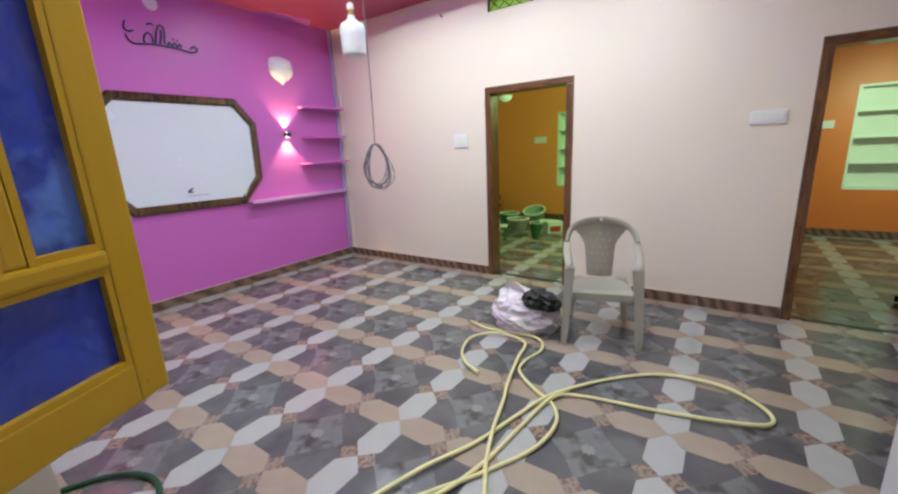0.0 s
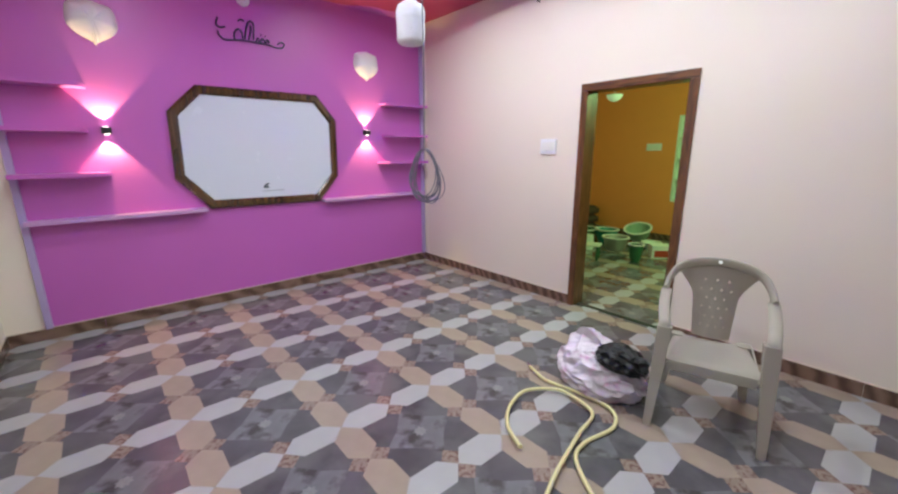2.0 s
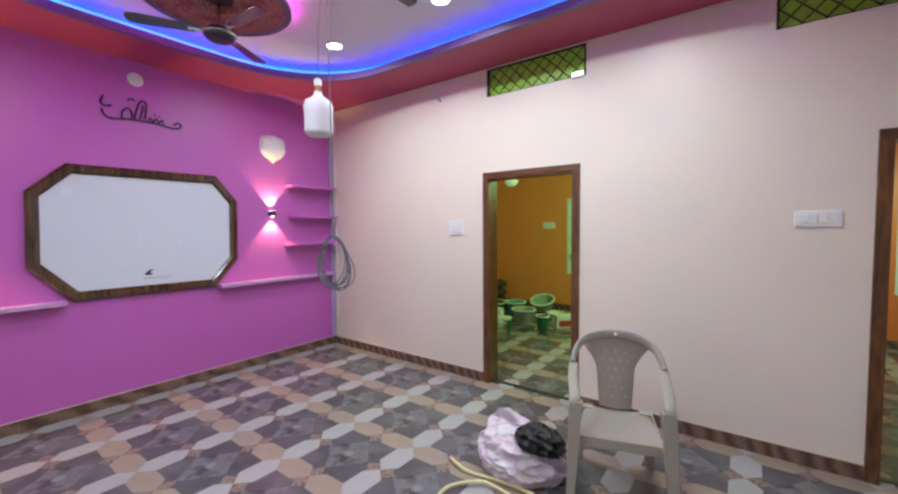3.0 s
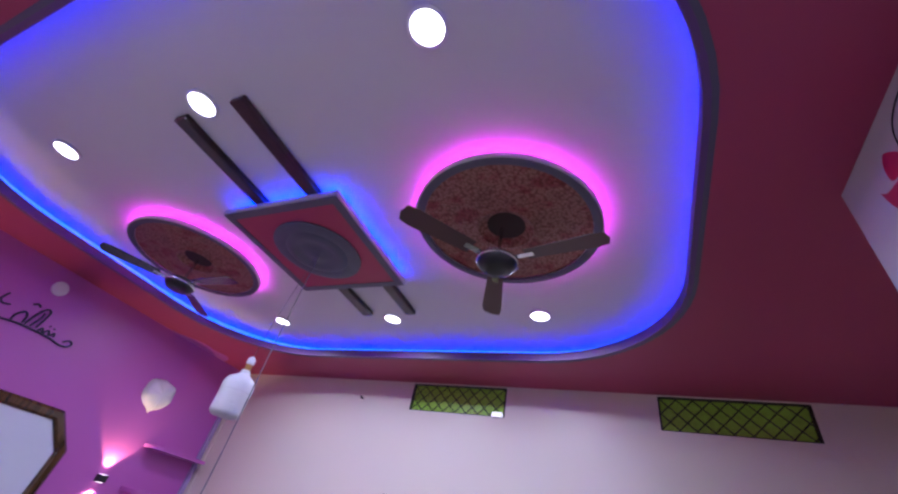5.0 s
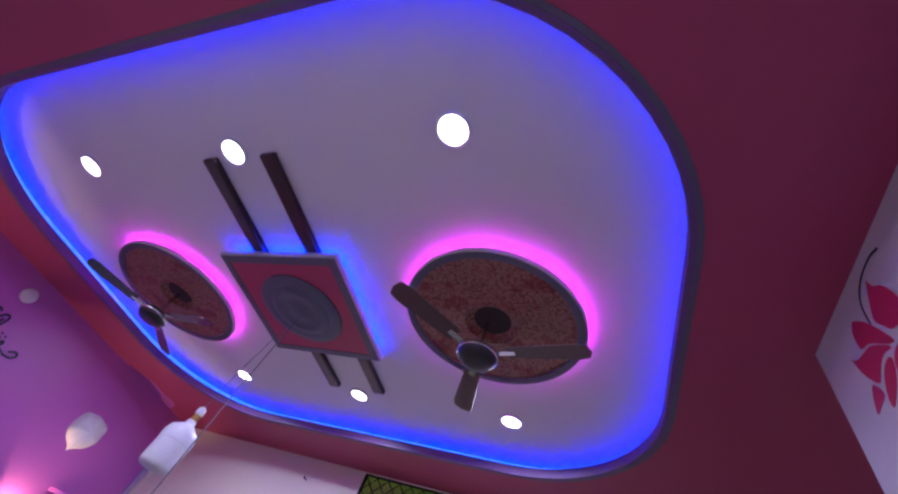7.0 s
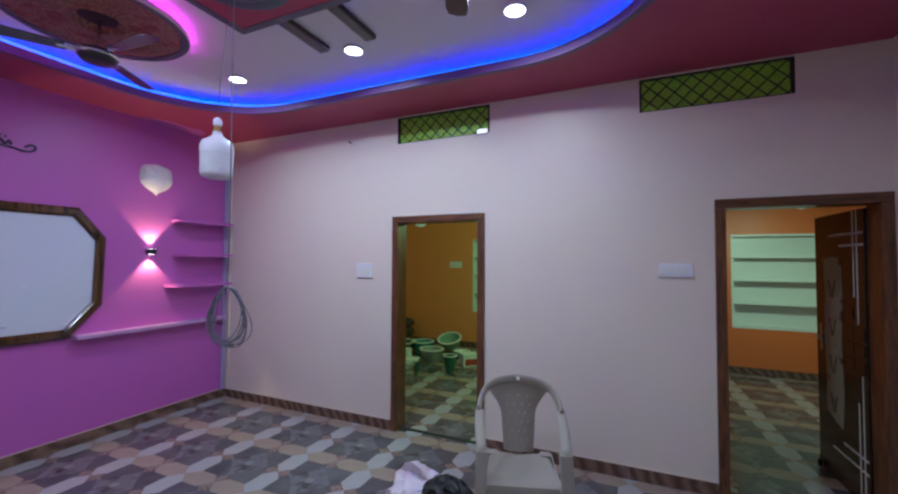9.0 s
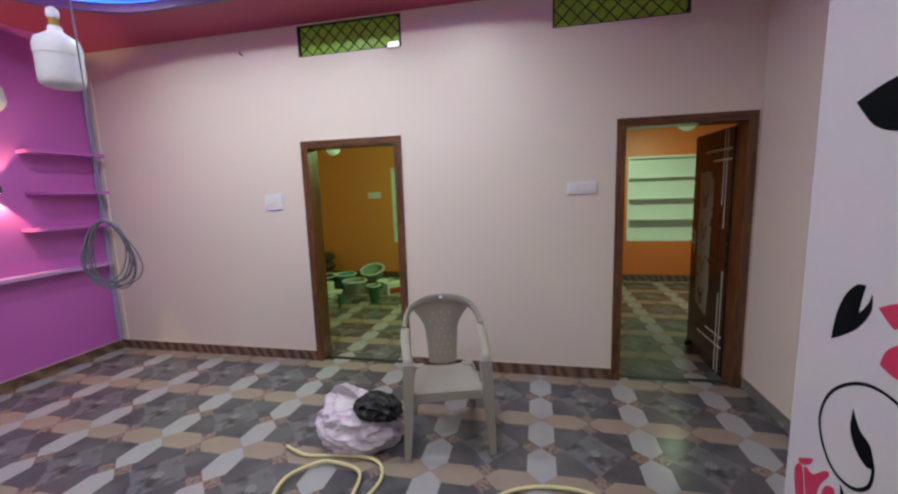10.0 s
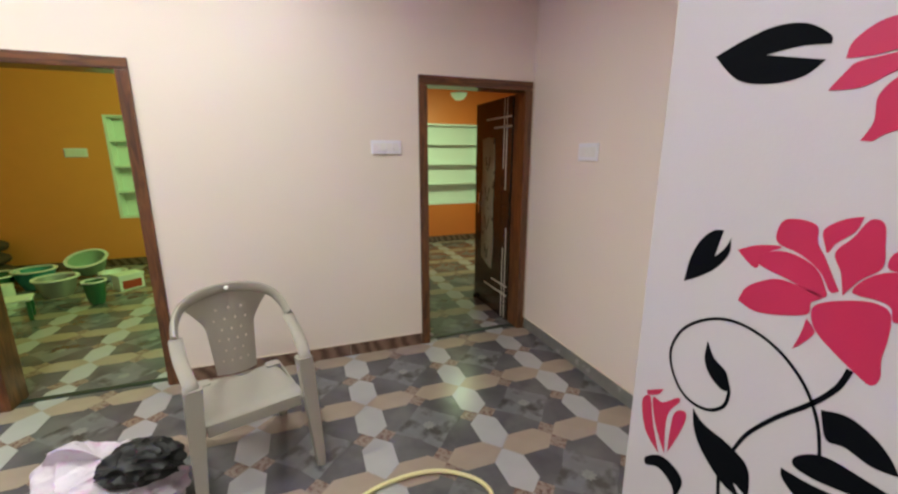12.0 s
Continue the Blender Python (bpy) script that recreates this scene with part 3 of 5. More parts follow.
def shelf(y0, y1, z, depth, round_low, round_high, name="wall_shelf", m=None, label="magenta painted thin wall shelf with a rounded corner"):
    """A slab of y0..y1 whose free ends curve back to the wall."""
    m = m or M_pink
    r = depth * 0.92
    out = [(0, y0)]
    if round_low:
        out += [(depth - r + r * math.sin(radians(a)), y0 + r * 0.55 - r * 0.55 * math.cos(radians(a))) for a in range(0, 91, 10)]
    else:
        out += [(depth, y0)]
    if round_high:
        out += [(depth - r + r * math.cos(radians(a)), y1 - r * 0.55 + r * 0.55 * math.sin(radians(a))) for a in range(0, 91, 10)]
    else:
        out += [(depth, y1)]
    out += [(0, y1)]
    clean = [p for i, p in enumerate(out) if i == 0 or (Vector(p) - Vector(out[i - 1])).length > 1e-4]
    s = thing(name, label, "shelf", group="thin wall shelves" if name == "wall_shelf" else "")
    part("board", plate(bmesh.new(), clean, lambda u, v, w: (u, v, z + w), 0.032), m, s)
    return s


DP = 0.20
for z, a in ((2.13, -0.74), (1.75, -0.72), (1.41, -0.80)):
    shelf(a, NY - 0.065, z, DP, True, False)
for z, a in ((2.08, -3.56), (1.73, -3.60), (1.37, -3.50)):
    shelf(-4.12, a, z, DP, False, True)
shelf(-4.10, -2.82, 0.995, 0.12, False, False, "wall_ledge", M_ledge, "lilac painted narrow ledge running along the wall")
shelf(-1.60, NY - 0.065, 0.985, 0.12, False, False, "wall_ledge", M_ledge, "lilac painted narrow ledge running along the wall")
for y in (NY - 0.032, -4.106):
    t = thing("wall_pilaster", "lilac painted thin corner strip from floor to ceiling", "trim")
    part("strip", boxes((0, 0.032, y - 0.024, y + 0.024, SK, H), bevel=0.006), M_lilac, t)

# scalloped shell lamps in white plaster
M_shell = mat("white_plaster", (0.74, 0.72, 0.76, 1), 0.5)


def shell(y, z):
    s = thing("shell_ornament", "white plaster scalloped shell on the magenta wall", "wall ornament", group="plaster shells")
    bm = bmesh.new()
    SHELL = [(1.0, 0.05), (0.97, 0.45), (0.80, 0.78), (0.45, 0.95), (0, 1.0), (-0.45, 0.95), (-0.80, 0.78), (-0.97, 0.45), (-1.0, 0.05), (-0.93, -0.35), (-0.74, -0.68), (-0.46, -0.90), (-0.18, -1.02), (0, -1.22), (0.18, -1.02), (0.46, -0.90), (0.74, -0.68), (0.93, -0.35)]
    rim = smooth_path([(u, v, 0) for u, v in SHELL], 4, True)
    na, nr = len(rim), 8
    rows = []
    for i in range(nr + 1):
        k = i / nr
        row = []
        for j, p in enumerate(rim):
            a = math.atan2(p.y + 1.2, p.x)
            ridge = math.cos(a * 16)
            edge = k * (1 + 0.022 * ridge * k)
            bulge = 0.085 * math.sqrt(max(0, 1 - k * k)) + 0.005 * ridge * k
            row.append(bm.verts.new((0.002 + max(0, bulge), y + 0.165 * p.x * edge, z + 0.018 + 0.150 * p.y * edge)))
        rows.append(row)
    for p, q in zip(rows[1:], rows[2:]):
        for j in range(na):
            bm.faces.new((p[j], p[(j + 1) % na], q[(j + 1) % na], q[j]))
    c = rows[1]
    bm.faces.new(c)
    for v in rows[0]:
        bm.verts.remove(v)
    part("shell", bm, M_shell, s, smooth=True)
    return s


shell(-0.91, 2.575)
shell(-3.44, 2.60)
M_scbox = mat("dark_sconce_metal", (0.02, 0.02, 0.022, 1), 0.35)
G_lens = glow("warm_sconce_lens", (1.0, 0.85, 0.75, 1), 12)
for y, z in ((-0.96, 1.80), (-3.48, 1.75)):
    s = thing("wall_sconce", "small black up and down wall lamp, lit, on the magenta wall", "wall lamp", group="up and down sconces")
    part("body", boxes((0, 0.075, y - 0.035, y + 0.035, z - 0.03, z + 0.03), bevel=0.004), M_scbox, s)
    part("lens", boxes((0.018, 0.06, y - 0.022, y + 0.022, z + 0.0302, z + 0.032)), G_lens, s, "glowing warm lens")
    part("lens", boxes((0.018, 0.06, y - 0.022, y + 0.022, z - 0.032, z - 0.0302)), G_lens, s, "glowing warm lens")

# calligraphy in dark metal letters
M_let = mat("dark_violet_letters", (0.05, 0.03, 0.08, 1), 0.3, metal=0.3)
cal = thing("calligraphy_sign", "dark metal calligraphy lettering mounted on the magenta wall", "sign")
for stroke in (
        [(-2.497, 2.824), (-2.516, 2.766), (-2.488, 2.738), (-2.44, 2.751)] ,
        [(-2.509, 2.709), (-2.5, 2.668), (-2.469, 2.639), (-2.426, 2.635)] ,
        [(-2.431, 2.635), (-2.292, 2.652), (-2.16, 2.652), (-2.037, 2.645), (-1.974, 2.631), (-1.908, 2.64), (-1.885, 2.674), (-1.915, 2.692), (-1.957, 2.664)] ,
        [(-2.364, 2.65), (-2.365, 2.701), (-2.327, 2.749), (-2.295, 2.728), (-2.29, 2.666)] ,
        [(-2.271, 2.668), (-2.246, 2.773), (-2.215, 2.836), (-2.179, 2.831), (-2.176, 2.771), (-2.189, 2.675)] ,
        [(-2.32, 2.823), (-2.291, 2.843), (-2.263, 2.83)] ,
        [(-2.232, 2.669), (-2.208, 2.752), (-2.205, 2.8)] ,
        [(-2.164, 2.662), (-2.145, 2.695), (-2.126, 2.662), (-2.098, 2.699), (-2.076, 2.664), (-2.049, 2.695), (-2.037, 2.664)] ,
        [(-2.114, 2.735), (-2.105, 2.725)] ,
        [(-2.077, 2.73), (-2.067, 2.72)] ,
):
    part("letter_stroke", tube(bmesh.new(), smooth_path([(0.012, y, z) for y, z in stroke], 5), 0.0085, 0.006, 6, up=Vector((1, 0, 0))), M_let, cal)
ros = thing("wall_rosette", "small round white plaster button high on the magenta wall", "wall ornament")
part("disc", lathe(bmesh.new(), [(0.065, 0), (0.06, 0.012), (0.03, 0.02), (0.01, 0.022)], 24, pose(0, -2.25, 3.03, 0, 90, 0)), M_shell, ros, smooth=True)

cd = thing("wall_conduit", "thin cream painted conduit running up the corner of the cream wall", "conduit")
part("pipe", lathe(bmesh.new(), [(0.008, SK), (0.008, 3.05)], 12, pose(0.085, NY - 0.0085, 0)), M_cream, cd, smooth=True)
for z in (0.6, 1.3, 2.0, 2.7):
    part("saddle", boxes((0.068, 0.102, NY - 0.019, NY - 0.0005, z, z + 0.014), bevel=0.002), M_cream, cd)

# ---------------------------------------------------------------- ceiling fittings
M_stone = mat("rust_brown_speckled_paint", (0.40, 0.185, 0.14, 1), 0.5, var=0.5, scale=9, bump=0.5, bscale=40, stain_or_sheen=(0.30, 0.05, 0.05, 1), stain_or_sheen_at=(0.5, 0.64), stain_or_sheen_scale=9)
nt = M_stone.node_tree
vr, mr2, mm = nt.nodes.new("ShaderNodeTexVoronoi"), nt.nodes.new("ShaderNodeMapRange"), nt.nodes.new("ShaderNodeMix")
vr.inputs["Scale"].default_value = 60
mr2.inputs[1].default_value, mr2.inputs[2].default_value = 0.35, 0.75
mm.data_type, mm.blend_type = "RGBA", "MULTIPLY"
mm.inputs[7].default_value = (0.55, 0.36, 0.30, 1)
src = nt.nodes["Principled BSDF"].inputs["Base Color"].links[0].from_socket
nt.links.new(nt.nodes["Texture Coordinate"].outputs["Object"], vr.inputs["Vector"])
nt.links.new(vr.outputs["Distance"], mr2.inputs[0])
nt.links.new(mr2.outputs[0], mm.inputs[0])
nt.links.new(src, mm.inputs[6])
nt.links.new(mm.outputs[2], nt.nodes["Principled BSDF"].inputs["Base Color"])
M_blade = mat("brown_fan_blade", (0.11, 0.06, 0.055, 1), 0.45)
M_rose = mat("rose_panel_paint", (0.46, 0.05, 0.12, 1), 0.5)
M_dish = mat("slate_dish_relief", (0.10, 0.11, 0.16, 1), 0.4, var=0.25, scale=12, bump=0.3, bscale=30)
for x, y in LIGHTS:
    l = thing("ceiling_light", "round flush led downlight, lit white, in the recessed ceiling", "ceiling light", group="round led downlights")
    part("trim_ring", lathe(bmesh.new(), [(0.078, HT), (0.082, HT - 0.012), (0.068, HT - 0.018), (0.067, HT - 0.004)], 32, close=False), M_ceilwhite, l)
    part("diffuser", lathe(bmesh.new(), [(0.0665, HT - 0.002), (0.066, HT - 0.010)], 32), G_white, l, "glowing white diffuser")
    l.matrix_basis = pose(x, y, 0)

# the two round medallions with their hidden magenta light
for mx, my, a0 in ((4.04, -2.14, -10), (1.51, -2.16, 2)):
    m = thing("ceiling_medallion", "round rust brown ceiling medallion with a magenta glow behind", "ceiling medallion", pose(mx, my, 0), "round ceiling medallions")
    z = 3.26
    part("rim", lathe(bmesh.new(), [(0.455, z + 0.004), (0.47, z - 0.002), (0.50, z)], 64, close=False), M_greyrim, m, "slate painted border ring", smooth=True)
    # Paler than the ring: the glow on this edge is put into its colour.
    part("rim_side", lathe(bmesh.new(), [(0.5003, z), (0.508, z + 0.004), (0.505, z + 0.032), (0.456, z + 0.032)], 64, close=False), M_mural, m, "outer edge, pale lilac for the glow on it", smooth=True)
    bm = bmesh.new()
    prof = [(0.4545, z + 0.012), (0.30, z + 0.020), (0.17, z + 0.014), (0.15, z + 0.006), (0.14, z + 0.02), (0.105, z + 0.038)]
    lathe(bm, prof, 64, close=False)
    part("face", bm, M_stone, m, "rust brown speckled face with a sunken centre", smooth=True)
    # Solid disc closes the centre; the hole's shade is its dark colour.
    part("hub_shade_disc", lathe(bmesh.new(), [(0.106, z + 0.0385), (0.10, z + 0.045)], 24), mat("hole_shade_brown", (0.03, 0.012, 0.01, 1), 0.6), m)
    part("backing", lathe(bmesh.new(), [(0.40, z + 0.0455), (0.40, HT - 0.0005)], 48), M_ceilwhite, m)
    part("glow_strip", band([(0.472 * math.cos(t), 0.472 * math.sin(t)) for t in np.linspace(0, 2 * math.pi, 64, endpoint=False)], [(0.484 * math.cos(t), 0.484 * math.sin(t)) for t in np.linspace(0, 2 * math.pi, 64, endpoint=False)], z + 0.034, z + 0.044), G_mag, m, "magenta led strip")
    # fan
    f = thing("ceiling_fan", "dark brown three bladed ceiling fan on a short steel rod", "fan", pose(mx - 0.03, my + 0.02, 0, 0, 0, a0), "ceiling fans")
    part("rod", lathe(bmesh.new(), [(0.011, 3.08), (0.011, 3.305)], 12), M_chrome, f, "steel down rod")
    part("motor", lathe(bmesh.new(), [(0.03, 3.115), (0.075, 3.10), (0.105, 3.075), (0.105, 3.045), (0.085, 3.02), (0.05, 3.012)], 32), M_scbox, f, smooth=True)
    part("motor_ring", lathe(bmesh.new(), [(0.106, 3.072), (0.112, 3.066), (0.112, 3.056), (0.106, 3.05)], 32), M_chrome, f, "steel ring", smooth=True)
    for k in range(3):
        bm = bmesh.new()
        a = radians(120 * k)
        rot = Matrix.Rotation(a, 4, "Z") @ Matrix.Translation((0, 0, 3.075)) @ Matrix.Rotation(radians(9), 4, "X")
        plate(bm, [(0.16, -0.045), (0.50, -0.062), (0.555, -0.05), (0.57, 0.0), (0.555, 0.05), (0.50, 0.062), (0.16, 0.045)], lambda u, v, w: (u, v, w), 0.004)
        bm.transform(rot)
        part("blade", bm, M_blade if mx > 3 else M_darkdoor, f)
        bm = boxes((0.085, 0.20, -0.018, 0.018, -0.004, 0.0))
        bm.transform(rot)
        part("blade_arm", bm, M_chrome, f, "steel blade arm")

M_bar = wood("dark_red_lacquered_bar", (0.014, 0.005, 0.005, 1), (0.060, 0.020, 0.012, 1), axis="Y", rough=0.35, coat=0.3)
# square rose plaque, its slate dish and two timber bars across the recess
pl = thing("ceiling_plaque", "square rose ceiling plaque with a slate border and blue glow", "ceiling panel", pose(2.735, -2.14, 0))
pw, ph, z = 0.455, 0.445, 3.25
part("board", boxes((-pw, pw, -ph, ph, z + 0.008, z + 0.045), bevel=0.004), M_mural, pl, "pale lilac edge board")
part("border", boxes((-pw + 0.01, pw - 0.01, -ph + 0.01, -ph + 0.06, z, z + 0.01), (-pw + 0.01, pw - 0.01, ph - 0.06, ph - 0.01, z, z + 0.01), (-pw + 0.01, -pw + 0.06, -ph + 0.06, ph - 0.06, z, z + 0.01), (pw - 0.06, pw - 0.01, -ph + 0.06, ph - 0.06, z, z + 0.01)), M_greyrim, pl)
part("field", boxes((-pw + 0.06, pw - 0.06, -ph + 0.06, ph - 0.06, z + 0.004, z + 0.009)), M_rose, pl, "rose painted field")
part("dish", lathe(bmesh.new(), [(0.30, z + 0.004), (0.30, z - 0.006), (0.26, z - 0.018), (0.215, z - 0.012), (0.20, z - 0.022), (0.15, z - 0.026), (0.135, z - 0.018), (0.07, z - 0.024), (0.03, z - 0.034), (0.01, z - 0.036)], 48), M_dish, pl, "slate round relief dish", smooth=True)
part("backing", boxes((-pw + 0.13, pw - 0.13, -ph + 0.13, ph - 0.13, z + 0.0455, HT - 0.0005)), M_ceilwhite, pl)
part("glow_strip", boxes((-pw + 0.03, pw - 0.02, -ph + 0.02, -ph + 0.03, z + 0.047, z + 0.06), (pw - 0.03, pw - 0.02, -ph + 0.03, ph - 0.04, z + 0.047, z + 0.06)), G_cyan, pl, "blue led strip")
for x in (2.575, 2.99):
    for y0, y1 in ((-3.20, -2.30), (-1.98, -1.22)):
        b = thing("ceiling_beam", "dark varnished timber bar fixed under the recessed ceiling", "beam", group="timber ceiling bars")
        part("bar", boxes((x - 0.045, x + 0.045, y0, y1, 3.30, HT), bevel=0.012), M_bar, b)

# the bare lamp and the coil of cable below the plaque
M_bulb = mat("milky_bulb_plastic", (0.80, 0.80, 0.86, 1), 0.3, var=0.01, bump=0)
M_brass = mat("brass_cap", (0.5, 0.32, 0.1, 1), 0.3, metal=0.8)
bl = thing("hanging_bulb", "large white unlit led bulb hanging on a wire", "light bulb", pose(2.585, -2.09, 0))
part("diffuser", lathe(bmesh.new(), [(0.02, 2.172), (0.062, 2.174), (0.077, 2.185), (0.082, 2.20), (0.082, 2.305)], 36), M_bulb, bl, smooth=True)
part("collar", lathe(bmesh.new(), [(0.084, 2.3055), (0.085, 2.345), (0.075, 2.375), (0.045, 2.395), (0.027, 2.41), (0.024, 2.43)], 36), M_sw, bl, "white ribbed collar", smooth=True)
part("cap", lathe(bmesh.new(), [(0.018, 2.4305), (0.018, 2.465)], 20), M_brass, bl, "brass cap")
part("holder", lathe(bmesh.new(), [(0.02, 2.4655), (0.024, 2.475), (0.022, 2.50), (0.008, 2.512)], 20), M_sw, bl, "white bulb holder")
part("wire", tube(bmesh.new(), smooth_path([(0, 0, 2.512), (0.04, -0.015, 2.75), (0.12, -0.04, 3.05), (0.15, -0.05, 3.216)], 5), 0.0018, sides=6), M_greyrim, bl)
rng = random.Random(4)
cb = thing("cable_coil", "coil of thin dark grey cable hanging on its own lead", "cable", pose(2.75, -2.13, 0))
part("lead", tube(bmesh.new(), smooth_path([(0, 0, 3.216), (-0.004, 0, 2.6), (0.0, 0.003, 2.0), (-0.006, 0, 1.585)], 6), 0.0035, sides=6), M_grey, cb)
for k in range(9):
    r, dx, dz = rng.uniform(0.085, 0.12), rng.uniform(-0.02, 0.035), rng.uniform(-0.02, 0.02)
    hh = rng.uniform(0.13, 0.165)
    th = radians(rng.uniform(35, 70))
    pts = []
    for i in range(14):
        a = 2 * math.pi * i / 14
        w = r * math.sin(a) * (0.55 + 0.45 * (1 - math.cos(a)) / 2) + dx * (1 - math.cos(a)) / 2
        pts.append((w * math.cos(th), w * math.sin(th) + 0.012 * math.sin(2 * a + k), 1.58 - hh * (1 - math.cos(a)) + dz * (1 - math.cos(a)) / 2))
    part("cable_loop", tube(bmesh.new(), smooth_path(pts, 3, True), 0.003, sides=6, closed=True), M_grey, cb)

# ---------------------------------------------------------------- chair
ch = thing("plastic_chair", "beige plastic armchair with a perforated arched back, on tiles", "chair", pose(4.035, -1.03, 0.002, 0, 0, 17.7) @ Matrix.Scale(1.018, 4))


def leg(x0, y0, x1, y1, z1):
    bm = bmesh.new()
    n = 8
    rings = []
    for i in range(n + 1):
        k = i / n
        cx, cy, cz = x0 + (x1 - x0) * k, y0 + (y1 - y0) * k, z1 * k
        w, d = 0.020 + 0.017 * k, 0.018 + 0.014 * k
        sx, sy = (1 if x0 > 0 else -1), (1 if y0 > 0 else -1)
        pts = [(-w, -d), (w, -d), (w, d), (-w, d)]
        rings.append([bm.verts.new((cx + p[0], cy + p[1], cz)) for p in pts])
    for a, b in zip(rings, rings[1:]):
        for j in range(4):
            bm.faces.new((a[j], a[(j + 1) % 4], b[(j + 1) % 4], b[j]))
    bm.faces.new(rings[0])
    bm.faces.new(rings[-1])
    bmesh.ops.bevel(bm, geom=[e for e in bm.edges if abs((e.verts[0].co - e.verts[1].co).normalized().z) > 0.8], offset=0.009, segments=3, affect="EDGES")
    return bm


for sx in (-1, 1):
    part("leg", leg(sx * 0.265, -0.27, sx * 0.235, -0.215, 0.60), M_plastic, ch, smooth=True)
    part("leg", leg(sx * 0.225, 0.28, sx * 0.175, 0.19, 0.405), M_plastic, ch, smooth=True)
    part("armrest", tube(bmesh.new(), smooth_path([(sx * 0.237, -0.232, 0.578), (sx * 0.240, -0.215, 0.618), (sx * 0.250, -0.13, 0.648), (sx * 0.258, -0.02, 0.678), (sx * 0.258, 0.08, 0.718)], 6), 0.029, 0.012, 14), M_plastic, ch, smooth=True)
half = [(0.262, 0.078, 0.716), (0.252, 0.155, 0.768), (0.212, 0.22, 0.823), (0.125, 0.262, 0.860)]
arch = half + [(0, 0.275, 0.874)] + [(-x, y, z) for x, y, z in half[::-1]]
part("back_arch", tube(bmesh.new(), smooth_path(arch, 6), 0.017, 0.036, 14, up=Vector((0, -0.6, 1))), M_plastic, ch, smooth=True)
# seat: a slightly dished slab with a turned down front
bm = bmesh.new()
G = 14
for s, dz in ((0, 0), (1, -0.008)):
    grid = []
    for i in range(G + 1):
        row = []
        for j in range(G + 1):
            u, v = i / G * 2 - 1, j / G * 2 - 1
            w = 0.225 - 0.035 * (v + 1) / 2
            x, y = u * w, v * 0.215 - 0.005
            zz = 0.425 - 0.016 * (1 - u * u) * (1 - 0.3 * v) - 0.012 * (v + 1) - (0.03 * max(0, -v - 0.8) / 0.2) - (0.012 * max(0, abs(u) - 0.85) / 0.15)
            row.append(bm.verts.new((x, y, zz + dz)))
        grid.append(row)
    for i in range(G):
        for j in range(G):
            bm.faces.new((grid[i][j], grid[i + 1][j], grid[i + 1][j + 1], grid[i][j + 1]))
    if s == 0:
        first = grid
for ring in ([(i, 0) for i in range(G + 1)], [(i, G) for i in range(G + 1)], [(0, j) for j in range(G + 1)], [(G, j) for j in range(G + 1)]):
    for a, b in zip(ring, ring[1:]):
        bm.faces.new((first[a[0]][a[1]], first[b[0]][b[1]], grid[b[0]][b[1]], grid[a[0]][a[1]]))
part("seat", bm, M_plastic, ch, smooth=True)
for rows in ((-0.205, 0.205, -0.222, -0.212, 0.345, 0.405), (-0.218, -0.208, -0.21, 0.19, 0.355, 0.405), (0.208, 0.218, -0.21, 0.19, 0.355, 0.405)):
    part("apron", boxes(rows, bevel=0.004), M_plastic, ch)
# back panel with rows of small holes
bm = bmesh.new()
NX, NZ = 31, 40
vs = {}


def back_point(i, j):
    k = j / NZ
    w = 0.098 + 0.035 * k + 0.085 * (max(0, k - 0.55) / 0.45) ** 1.5
    u = (i / NX * 2 - 1)
    z = 0.415 + 0.447 * k - 0.062 * max(0, k - 0.5) / 0.5 * u * u
    return (u * w, 0.185 + 0.10 * k - 0.03 * (1 - u * u) + 0.02, z)


for i in range(NX + 1):
    for j in range(NZ + 1):
        vs[i, j] = bm.verts.new(back_point(i, j))
for i in range(NX):
    for j in range(NZ):
        hole = 6 <= j <= 35 and (j % 5 == 1) and ((i + (3 if (j // 5) % 2 else 0)) % 6 == 3) and 3 < i < NX - 4
        if not hole:
            bm.faces.new((vs[i, j], vs[i + 1, j], vs[i + 1, j + 1], vs[i, j + 1]))
for v in [v for v in bm.verts if not v.link_faces]:
    bm.verts.remove(v)
bmesh.ops.solidify(bm, geom=bm.faces[:], thickness=0.006)
part("backrest", bm, M_plastic, ch, "beige back panel pierced with small holes", smooth=True)
# White stands for the highlight on the badge, put into its colour.
part("rivet", lathe(bmesh.new(), [(0.012, 0), (0.010, 0.004), (0.004, 0.006)], 16, pose(0, 0.247, 0.880, 60, 0, 0)), M_white, ch, "round badge, white for the highlight on it")

# ---------------------------------------------------------------- hoses, bag, cloth
R = 0.011


def lay(pts, r=R):
    return smooth_path([(x, y, r + 0.002 + (0.012 if k % 3 == 1 else 0)) for k, (x, y) in enumerate(pts)], 7)


hz = thing("garden_hose", "long cream yellow hose lying in loose loops on the tiled floor", "hose")
loop_a = [(3.60, -3.30), (3.72, -2.97), (3.84, -2.69), (3.93, -2.38), (4.03, -2.11), (4.25, -1.77), (4.55, -1.51), (4.87, -1.48), (5.08, -1.58), (5.13, -1.72), (5.0, -1.83), (4.61, -1.92), (4.2, -2.0), (4.05, -2.12), (3.99, -2.45), (3.95, -2.77), (3.88, -3.05), (3.74, -3.3)]
part("hose_length", tube(bmesh.new(), lay(loop_a), R, sides=10), M_hose, hz, smooth=True)
